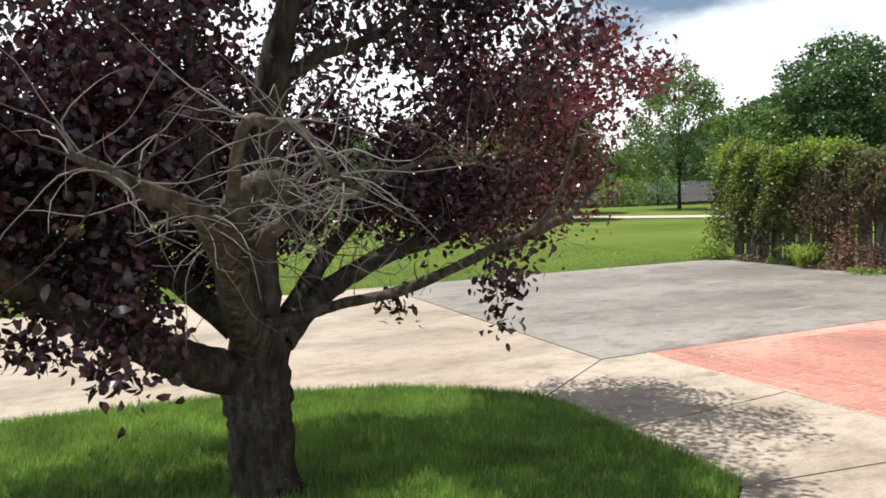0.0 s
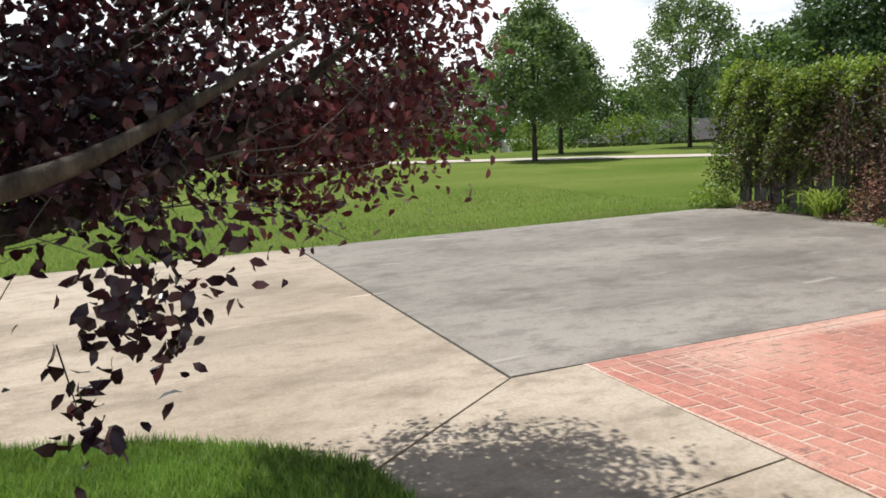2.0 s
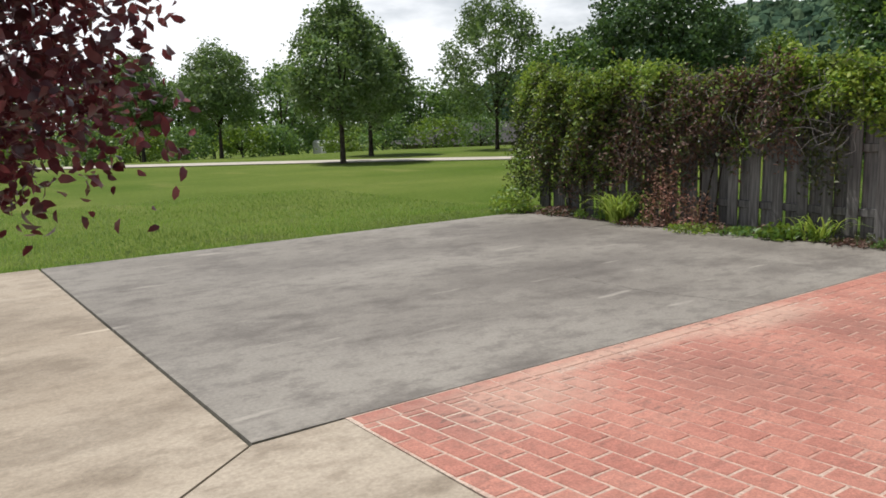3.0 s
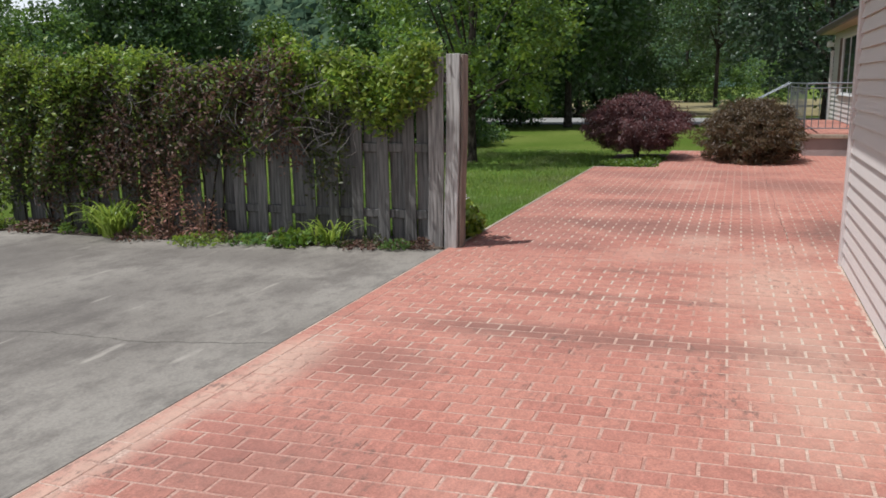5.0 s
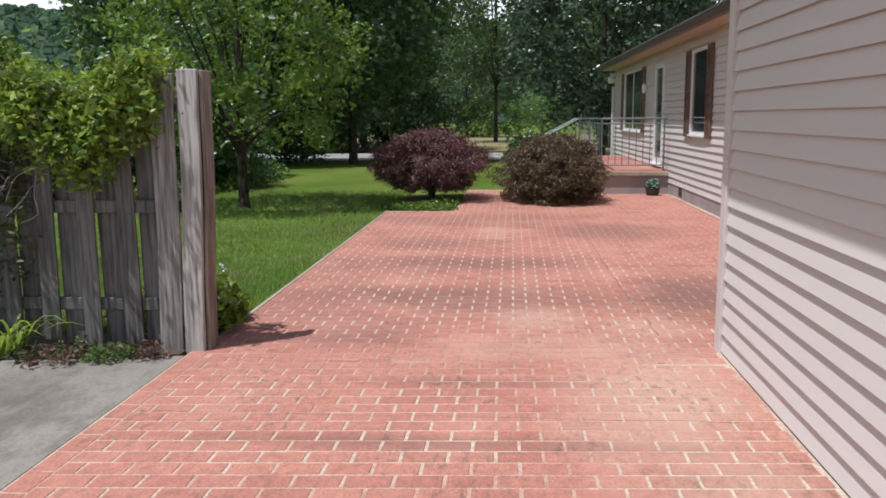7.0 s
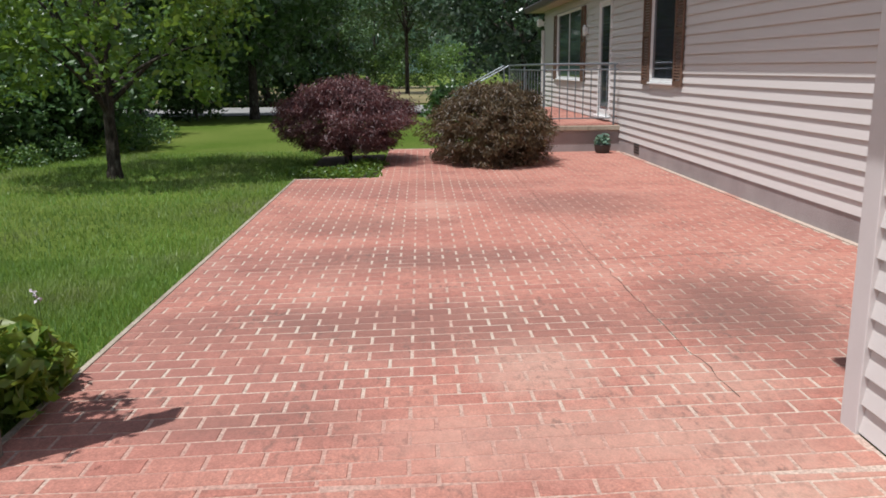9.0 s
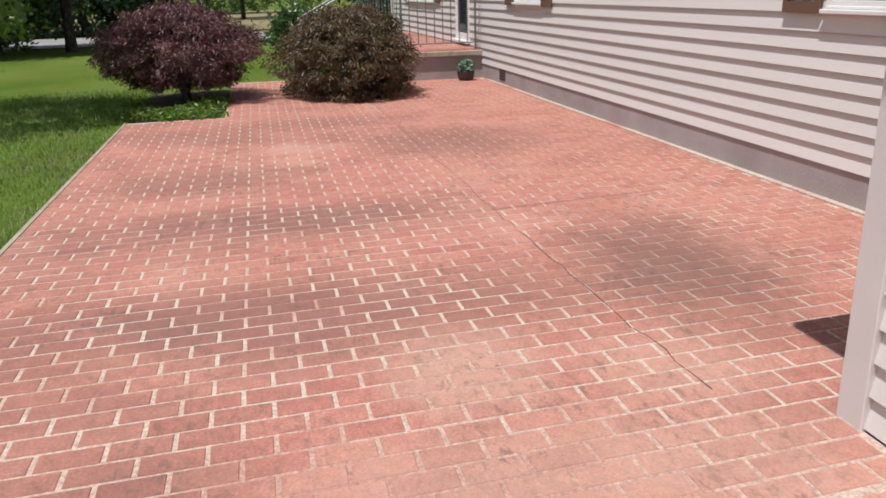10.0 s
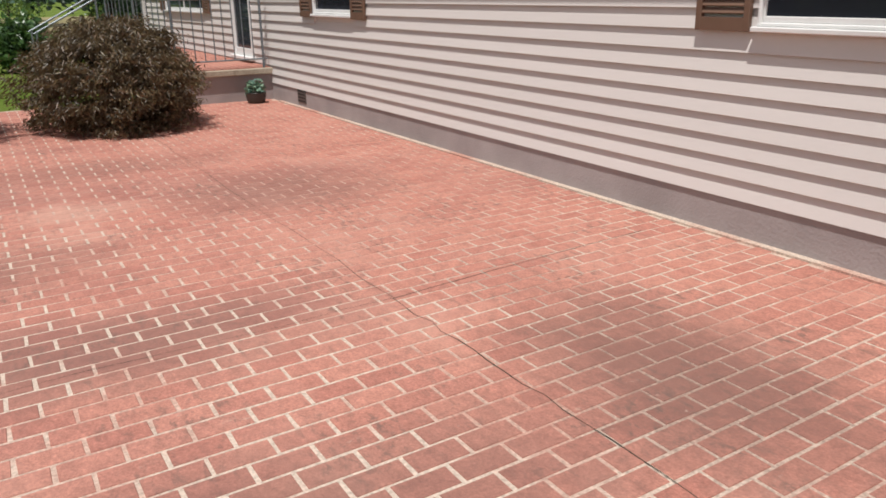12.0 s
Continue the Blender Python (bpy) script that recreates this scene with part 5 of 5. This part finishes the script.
def vine():
    rng = np.random.default_rng(21)
    ob = thing("climbing_vine", FX, 9.6, 0, "dense green and withered vine draped over the fence", "vine")

    def shell(n, y0, y1, zlow, ztop, thick, power=1.0):
        y = y0 + (y1 - y0) * rng.random(n) ** power
        base = zlow(y)
        z = base + (ztop(y) - base) * rng.random(n) ** 0.7
        bulge = thick(y) * np.sqrt(np.clip(1 - (np.clip((z - base) / (ztop(y) - base + 1e-6), 0, 1) - 0.55) ** 2 * 2.6, 0.05, 1))
        lump = 0.95 + 0.3 * np.sin(y * 5.1 + z * 3 + np.sin(y * 2.3) * 2) + 0.28 * np.sin(y * 11 + z * 8.3) + 0.2 * np.sin(y * 23 + z * 17)
        x = FX - 0.02 - bulge * lump * rng.uniform(0.25, 1.05, n)
        back = rng.random(n) < 0.22
        x[back] = FX + 0.1 + bulge[back] * rng.uniform(0, 0.9, back.sum())
        p = np.column_stack([x, y, z]) + rng.normal(0, 0.035, (n, 3))
        stray = rng.random(n) < 0.06
        p[stray] += rng.normal(0, 0.10, (stray.sum(), 3)) + (-0.04, 0, 0.05)
        return p
    topline = lambda y: 1.86 + 0.07 * np.sin(y * 3.3) + 0.05 * np.sin(y * 8.7) + 0.06 * np.clip((y - 10.6), 0, 1)
    # right end, bright
    p1 = shell(7500, 6.5, 8.1, lambda y: 1.25 + 0.16 * np.sin(y * 6) - 0.12 * np.clip(y - 7.3, 0, 1), lambda y: topline(y) + 0.04, lambda y: 0.13 + 0.07 * np.sin(y * 4) ** 2)
    # middle top, thin bright leaves among dry stems
    p2 = shell(4200, 8.0, 10.0, lambda y: 1.0 + 0.2 * np.sin(y * 5), lambda y: topline(y), lambda y: 0.22 + 0 * y)
    # left end, thick hedge to the ground
    p3 = shell(17000, 10.3, 12.35, lambda y: 0.45 - 0.42 * np.clip((y - 11.2), 0, 1), lambda y: topline(y) + 0.05 - 0.5 * np.clip(y - 11.9, 0, 1) ** 1.5, lambda y: 0.36 + 0.12 * np.sin(y * 3))
    top = shell(6000, 9.6, 12.2, lambda y: 1.5 + 0 * y, lambda y: topline(y) + 0.08, lambda y: 0.42 + 0 * y)
    p4 = shell(900, 7.45, 7.95, lambda y: 0.45 + 0 * y, lambda y: 1.35 + 0 * y, lambda y: 0.07 + 0 * y)
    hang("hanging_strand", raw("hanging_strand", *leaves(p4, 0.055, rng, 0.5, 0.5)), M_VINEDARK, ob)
    hang("green_leaves", raw("green_leaves", *leaves(np.vstack([p1, p2[:2600], top, p3[:7000]]), 0.062, rng, 0.35, 0.5)), M_VINE, ob)
    # Leaves below the rim take the darker copy, so their shade is coloured in.
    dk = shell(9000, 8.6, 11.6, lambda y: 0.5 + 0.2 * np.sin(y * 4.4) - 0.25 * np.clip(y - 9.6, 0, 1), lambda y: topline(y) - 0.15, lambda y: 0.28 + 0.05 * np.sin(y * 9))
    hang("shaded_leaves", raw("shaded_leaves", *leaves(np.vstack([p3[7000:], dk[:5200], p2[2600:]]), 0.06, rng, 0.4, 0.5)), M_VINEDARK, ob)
    dry = shell(9500, 7.9, 11.2, lambda y: 0.75 + 0.25 * np.sin(y * 3.1) - 0.45 * np.clip(y - 9.0, 0, 1), lambda y: topline(y) - 0.02, lambda y: 0.24 + 0.05 * np.sin(y * 7))
    hang("withered_leaves", raw("withered_leaves", *leaves(np.vstack([dry, dk[5200:], shell(2000, 9.5, 11.7, lambda y: 0.25 + 0.1 * np.sin(y * 5), lambda y: 1.25 + 0.2 * np.sin(y * 3), lambda y: 0.38 + 0.05 * np.sin(y * 7))]), 0.055, rng, 0.6, 0.45)), M_DRY, ob, "brown withered leaves")
    st = []
    for _ in range(230):
        y = rng.uniform(7.2, 11.8)
        z = rng.uniform(1.1, 1.85) if y < 10 else rng.uniform(0.4, 1.8)
        p = np.array((FX - rng.uniform(0.05, 0.3), y, z))
        d = unit(rng.normal(size=(1, 3)) * (0.5, 1, 0.8))[0]
        q = [(*p, 0.004)]
        for _k in range(3):
            d = unit((d + rng.normal(0, 0.4, 3) + (0, 0, -0.15))[None])[0]
            p = p + d * 0.14
            q.append((*p, 0.003))
        st.append(tube(q, 3, 2))
    for _ in range(12):
        y = rng.uniform(8.8, 11.8)
        st.append(tube([(FX - 0.06, y, 0.0, 0.012), (FX - 0.07, y + rng.uniform(-0.15, 0.15), 0.6, 0.011), (FX - 0.08, y + rng.uniform(-0.3, 0.3), 1.2, 0.009), (FX - 0.1, y + rng.uniform(-0.4, 0.4), 1.75, 0.005)], 5, 3))
    for v, f in st[230:]:
        hang("stem", raw("stem", v, f), M_BARK, ob)
    tagged(hang("stem_tangle", raw("fine_stems", *joined(st[:230])), M_TWIG, ob), kind="stuff")


vine()
for i, (x, y, r, h, mt) in enumerate(((22.4, 12.1, 0.5, 0.4, M_GREEN), (23.4, 11.7, 0.5, 0.35, M_YOUNG), (24.3, 11.4, 0.45, 0.4, M_GREEN), (25.2, 11.1, 0.5, 0.5, M_DEEP), (26.2, 10.7, 0.45, 0.3, M_YOUNG), (27.3, 10.5, 0.5, 0.45, M_GREEN), (28.6, 10.6, 0.5, 0.5, M_DEEP), (30.0, 10.9, 0.6, 0.5, M_GREEN))):
    plant("border_plant", x, y, "low green border plant along the side lawn", mt, 400 + i, 420, r, h, 0.085, 0.5, "plant", -0.04, "border plants along the side lawn")
for i, (x, y, n, L, lb) in enumerate(((12.66, 10.08, 120, 0.8, "yellow-green daylily clump at the fence foot"), (12.85, 10.35, 40, 0.5, "small yellow-green daylily clump"), (12.95, 7.62, 55, 0.55, "green daylily clump at the fence foot"))):
    strap_plant(x, y, lb, M_DAYLILY, 30 + i, n, L, "daylilies along the fence")
plant("nandina", 12.78, 9.45, "rust-red bush at the fence foot", M_RUST, 41, 560, 0.34, 0.78, 0.055, 0.35, "shrub")
plant("nandina", 12.85, 9.05, "thin rust-red bush at the fence foot", M_RUST, 42, 220, 0.27, 0.55, 0.055, 0.35, "shrub")
for i, (x, y, n, r, h, s, mt, lb) in enumerate(((12.75, 7.95, 220, 0.28, 0.16, 0.085, M_YOUNG, "broad-leaved green weeds at the fence foot"), (12.66, 8.9, 420, 0.42, 0.07, 0.05, M_VINE, "pale yellow-green groundcover at the fence foot"),
                                               (12.75, 8.4, 260, 0.3, 0.08, 0.05, M_GREEN, "low green weeds at the fence foot"), (12.8, 7.2, 200, 0.25, 0.06, 0.04, M_DRY, "dry brown leaf litter at the fence foot"),
                                               (12.85, 6.85, 160, 0.2, 0.08, 0.05, M_GREEN, "low green weeds at the fence foot"), (12.5, 11.95, 700, 0.35, 0.4, 0.06, M_VINE, "leafy green shoots at the fence end"),
                                               (12.75, 11.2, 260, 0.35, 0.12, 0.05, M_DRY, "dry brown litter under the vine"), (12.7, 9.7, 240, 0.4, 0.08, 0.05, M_DRY, "dry brown litter under the vine"))):
    plant("weeds", x, y, lb, mt, 50 + i, n, r, h, s, 0.6, "plant", 0.0, "weeds along the fence")
for i, (x, y, n, r, h, s) in enumerate(((13.62, 6.5, 420, 0.26, 0.42, 0.11), (13.95, 6.5, 380, 0.26, 0.34, 0.11), (13.48, 6.66, 520, 0.28, 0.36, 0.09), (13.78, 6.62, 420, 0.25, 0.27, 0.085), (14.05, 6.72, 380, 0.3, 0.24, 0.06), (13.8, 7.0, 380, 0.35, 0.3, 0.06))):
    plant("leafy_weed", x, y, "bright green leafy plant beside the fence post", M_VINE, 70 + i, n, r, h, s, 0.5, "plant", 0.0, "plants by the fence post")
rngf = np.random.default_rng(8)
for i, (x, y, z) in enumerate(((14.25, 6.75, 0.3), (14.45, 6.62, 0.33), (14.5, 6.66, 0.34), (13.9, 7.35, 0.45), (14.05, 7.0, 0.4))):
    ob = thing("pale_flower", x, y, -0.03, "small pale pink flower on a thin stem", "flower", "flowers by the fence")
    hang("stem", raw("stem", *tube([(x, y, -0.03, 0.002), (x + 0.01, y, z * 0.5, 0.002), (x, y, z, 0.0015)], 4, 2)), M_GREEN, ob)
    pet = np.repeat(np.array([(x, y, z)]), 9, axis=0) + rngf.normal(0, 0.011, (9, 3))
    hang("petals", raw("petals", *leaves(pet, 0.022, rngf, 0.0, 0.8)), M_PETAL, ob)
bed = slab(bmesh.new(), [(12.97, 6.44), (13.5, 6.44), (13.5, 12.3), (12.7, 12.3), (12.67, 11.9), (12.63, 10.4), (12.67, 9.0), (12.81, 7.4)], -0.1, 0.004)
structure("planting_bed", bed, M_SOIL, "strip of brown mulch along the fence", "earth")
structure("shrub_bed", slab(bmesh.new(), [(21.86, 5.2), (25.2, 5.2), (25.0, 6.3), (22.3, 6.4), (21.86, 6.2)], -0.25, -0.02), M_SOIL, "brown mulch under the crimson maple", "earth")
for i, (x, y) in enumerate(((22.35, 5.7), (22.4, 6.3), (22.8, 5.45), (22.2, 6.1), (22.05, 5.45), (22.1, 5.85), (23.3, 5.4))):
    plant("groundcover", x, y, "low green groundcover under the maple", M_YOUNG, 90 + i, 260, 0.35, 0.13, 0.07, 0.5, "plant", -0.03, "groundcover under the maple")


rngw = random.Random(17)
for i in range(22):
    y = 6.6 + 5.4 * i / 21
    x = 12.86 - 0.16 * min(1, (y - 6.6) / 2) + rngw.uniform(-0.06, 0.1)
    mt = rngw.choice((M_GREEN, M_YOUNG, M_DRY, M_VINEDARK, M_VINE))
    plant("weeds", x, y, "dry brown litter along the fence foot" if mt is M_DRY else "small green weeds along the slab edge", mt, 300 + i, rngw.randint(60, 150), rngw.uniform(0.1, 0.2), rngw.uniform(0.05, 0.14), 0.045, 0.5, "plant", 0.0, "weeds along the fence")
for i, (x, y) in enumerate(((28.6, 3.2), (29.3, 3.3), (29.6, 3.6))):
    strap_plant(x, y, "yellow-green clump beside the porch steps", M_YOUNG, 330 + i, 50, 0.8, "clumps beside the steps")


def potted_plant():
    x, y, z = 24.66, 1.28, 0.0
    ob = thing("potted_plant", x, y, z, "blue-green plant in a small dark pot by the porch", "potted plant")
    hang("pot", raw("pot", *tube([(x, y, z, 0.10), (x, y, z + 0.03, 0.13), (x, y, z + 0.14, 0.15), (x, y, z + 0.15, 0.155)], 14, 3)), M_POT, ob, "", True)
    hang("soil", raw("soil", *tube([(x, y, z + 0.12, 0.14), (x, y, z + 0.125, 0.07), (x, y, z + 0.13, 0.002)], 12, 1)), M_SOIL, ob)
    rng = np.random.default_rng(9)
    d = unit(rng.normal(size=(120, 3)))
    p = np.array((x, y, z + 0.2)) + d * rng.uniform(0.4, 1, 120)[:, None] * (0.16, 0.16, 0.16)
    hang("leaves", raw("leaves", *leaves(p, 0.09, rng, -0.2, 0.6)), M_BLUEGREEN, ob)


potted_plant()


def distant_house():
    ob = thing("distant_house", 57, 66, -2.6, "low dark house with a grey roof across the lawn", "house")
    boxed("wall", (49, 65, 62, 70, -3.2, -0.75), M_GUTTER, ob)
    bm = bmesh.new()
    e = [bm.verts.new(p) for p in ((47.5, 61.2, -0.8), (66.5, 61.2, -0.8), (66.5, 70.8, -0.8), (47.5, 70.8, -0.8))]
    r = [bm.verts.new(p) for p in ((51.5, 66, 1.1), (62.5, 66, 1.1))]
    for fce in ((e[0], e[1], r[1], r[0]), (e[1], e[2], r[1]), (e[2], e[3], r[0], r[1]), (e[3], e[0], r[0]), (e[3], e[2], e[1], e[0])):
        bm.faces.new(fce)
    part("roof", bm, M_FARROOF, ob)
    for k in range(4):
        w = boxed("window", (50.2 + k * 3.6, 51.8 + k * 3.6, 61.93, 62.02, -2.1, -1.1), M_WHITE, ob)
        boxed("pane", (50.3 + k * 3.6, 51.7 + k * 3.6, 61.9, 61.928, -2.0, -1.2), M_GLASS, w)


distant_house()


def camper():
    x, y = 40.0, 68.5
    z = float(ground_z(x, y))
    ob = thing("camper_trailer", x, y, z, "small white camper trailer across the lawn", "trailer")
    bm = box(bmesh.new(), x - 0.9, x + 0.9, y - 1.5, y + 1.5, z + 0.35, z + 1.9, 0.18)
    part("body", bm, M_WHITE, ob)
    boxed("window", (x - 0.5, x + 0.5, y - 1.53, y - 1.49, z + 1.1, z + 1.55), M_GLASS, ob, bevel=0.01)
    for s in (-0.75, 0.75):
        bm = bmesh.new()
        bmesh.ops.create_cone(bm, cap_ends=True, segments=16, radius1=0.32, radius2=0.32, depth=0.2, matrix=Matrix.Translation((x + s, y, z + 0.32)) @ Matrix.Rotation(math.pi / 2, 4, "Y"))
        part("wheel", bm, M_POT, ob)
    boxed("tow_bar", (x - 0.06, x + 0.06, y - 2.3, y - 1.4, z + 0.36, z + 0.44), M_GUTTER, ob)


camper()


# the fence line with its growth, drawn out a little along its length
ALONG = Matrix.Translation((0, 6.365, 0)) @ Matrix.Diagonal((1, 1.07, 1.045, 1)) @ Matrix.Translation((0, -6.35, 0))
for ob in list(bpy.data.objects):
    kind, at = ob.name.split(".")[0], ob.matrix_basis.translation
    if ob.parent is None and kind in ("fence", "climbing_vine", "planting_bed"):
        ob.matrix_basis = Matrix.Translation((0.1 if kind == "planting_bed" else 0, 0, 0)) @ ALONG @ ob.matrix_basis
    elif ob.parent is None and kind in ("daylily", "nandina", "weeds", "leafy_weed", "pale_flower") and at.x < 16:
        ob.matrix_basis = Matrix.Translation((0.1, 0.015 + 0.07 * max(0, at.y - 6.35), 0)) @ ob.matrix_basis


# ---- grass ----
def grass():
    rng = np.random.default_rng(31)
    xy = rng.uniform((0.2, 3.5), (4.75, 6.9), (230000, 2))
    edge = [(x + (0.03 if x > 4 else 0), y + 0.03) for x, y in ISLAND]
    xy = xy[inside(edge, xy)]
    tagged(hang("island_grass", raw("island_grass", *blades(xy, 0.0, 0.058, rng, 0.0034, 0.95)), M_BLADE, None), "short thick green grass under the tree", "grass", kind="stuff")
    side = [(13.4, 6.39), (21.8, 6.375), (22.0, 6.3), (24.6, 6.1), (26, 6.1), (26, 12), (13.5, 12)]
    a = rng.uniform((13.5, 6.3), (17, 9.5), (60000, 2))
    b = rng.uniform((13.5, 6.3), (26, 12), (70000, 2))
    xy = np.vstack([a, b])
    xy = xy[inside(side, xy)]
    tagged(hang("side_grass", raw("side_grass", *blades(xy, -0.045, 0.06, rng, 0.006, 0.8)), M_LAWNBLADE, None), "green lawn grass beside the patio", "grass", kind="stuff")
    xy = np.column_stack([rng.uniform(-6, 13, 80000), 12.24 + 7 * rng.random(80000) ** 2.2])
    tagged(hang("verge_grass", raw("verge_grass", *blades(xy, -0.04, 0.05, rng, 0.006, 0.7)), M_LAWNBLADE, None), "lawn grass along the drive edge", "grass", kind="stuff")


grass()


# ---- patio bricks ----
# Two fields of stamped brick, each with its own slightly skewed bond: (first x, last x, a joint's place, step to the next course, step along a course)
BONDS = ((6.32, 13.02, (11.766, 4.242), (-0.1326, -0.0018), (-0.0140, 0.2284)), (13.028, 25.9, (15.560, 5.195), (-0.1284, 0.0002), (-0.0131, 0.2326)))


def bricks():
    rng = random.Random(12)
    J, K, e = 0.0145, 0.0155, 0.003
    proto, V, F = {}, [], []
    n = 0

    def quad(c):
        """A low bevelled brick over four corners, in order round it."""
        mx, my = sum(p[0] for p in c) / 4, sum(p[1] for p in c) / 4
        inner = [(px + (e if px < mx else -e), py + (e if py < my else -e)) for px, py in c]
        return [(px, py, -0.0042) for px, py in c] + [(px, py, 0) for px, py in inner]
    faces = [(4, 5, 6, 7)] + [(p, (p + 1) % 4, 4 + (p + 1) % 4, 4 + p) for p in range(4)]
    for x_lo, x_hi, (px, py), (ax, ay), (bx, by) in BONDS:
        skew = bx / by
        i0, i1 = int((x_hi - px + 0.5) / ax) - 2, int((x_lo - px - 0.5) / ax) + 2
        for i in range(i0, i1):
            cx = px + i * ax
            y_first = -1.0 if cx < 7.9 else (WING_Y + 0.02 if cx < 13.3 else WALL_Y + 0.042 + HOUSE_TURN * (cx - 23))
            y_last = 6.28 if cx < 13.15 else (patio_edge(cx) - 0.008 if cx < 21.75 else 5.14)
            base_y = py + i * ay
            j = math.floor((y_first - base_y) / by) - 1 + (i % 2) * 0.5
            while base_y + j * by < y_last:
                a, b = max(base_y + j * by + K / 2, y_first), min(base_y + (j + 1) * by - K / 2, y_last)
                if b - a > 0.03:
                    h = -ax / 2 - J / 2
                    xs = [cx + skew * (y - base_y) for y in (a, b)]
                    c = [(xs[0] - h, a), (xs[0] + h, a), (xs[1] + h, b), (xs[1] - h, b)]
                    c = [(min(max(p + rng.uniform(-0.0022, 0.0022), x_lo), x_hi), q + rng.uniform(-0.002, 0.002)) for p, q in c]
                    if min(c[1][0] - c[0][0], c[2][0] - c[3][0]) > 0.02:
                        x = c[0][0]
                        dz = rng.uniform(-0.001, 0.0008)
                        if 13.1 <= x <= 15.4 and 3.0 <= a <= 5.85 and n < 300:
                            key = round(b - a, 3)
                            if key not in proto:
                                me = bpy.data.meshes.new("brick")
                                me.from_pydata([(p - x, q - a, z) for p, q, z in quad(c)], [], faces)
                                me.polygons.foreach_set("use_smooth", [False] * len(me.polygons))
                                me.materials.append(M_BRICK)
                                proto[key] = me
                            ob = new("brick", proto[key])
                            ob.parent = PATIO_OB
                            ob.location = (x, a, dz)
                            n += 1
                        else:
                            k = len(V)
                            V += [(p, q, z + dz) for p, q, z in quad(c)]
                            F += [tuple(k + p for p in f) for f in faces]
                j += 1
    # header course along the grey slab
    x = 6.33
    while x < 13.0:
        k, dz = len(V), rng.uniform(-0.001, 0.001)
        V += [(p, q, z + dz) for p, q, z in quad([(x, 6.287), (x + 0.21, 6.287), (x + 0.21, 6.408), (x, 6.408)])]
        F += [tuple(k + p for p in f) for f in faces]
        x += 0.222
    field = raw("brick_field", V, F)
    field.polygons.foreach_set("use_smooth", [False] * len(field.polygons))
    tagged(hang("brick_field", field, M_BRICK, PATIO_OB), kind="stuff")


def cracks():
    """Dark saw cuts and cracks across the brick field."""
    rng = random.Random(3)
    SLAB_OB = bpy.data.objects["parking_slab"]
    runs = (((13.75, 3.08), (16.55, 3.14), 0.0022, 22), ((16.55, 3.14), (16.75, 1.2), 0.0022, 8), ((16.55, 3.14), (24.0, 3.2), 0.0015, 20), ((16.55, 3.14), (16.4, 6.2), 0.0012, 10), ((12.02, 2.95), (12.0, 6.2), 0.0012, 10), ((9.86, 6.44), (9.62, 7.3), 0.003, 8), ((9.62, 7.3), (9.6, 8.1), 0.0025, 8), ((9.6, 8.1), (9.1, 10.6), 0.0018, 14))
    for (x0, y0), (x1, y1), w, n in runs:
        bm = bmesh.new()
        dx, dy = x1 - x0, y1 - y0
        ln = math.hypot(dx, dy)
        a = []
        for k in range(n + 1):
            t = k / n
            o = rng.uniform(-0.018, 0.018)
            x, y = x0 + dx * t - dy / ln * o, y0 + dy * t + dx / ln * o
            z = 0.0015
            ww = w * rng.uniform(0.5, 1.4)
            a.append((bm.verts.new((x - dy / ln * ww, y + dx / ln * ww, z)), bm.verts.new((x + dy / ln * ww, y - dx / ln * ww, z))))
        for p, q in zip(a, a[1:]):
            bm.faces.new((p[0], p[1], q[1], q[0]))
        part("crack", bm, M_JOINT, SLAB_OB if min(y0, y1) > 6.42 else PATIO_OB)


bricks()
cracks()
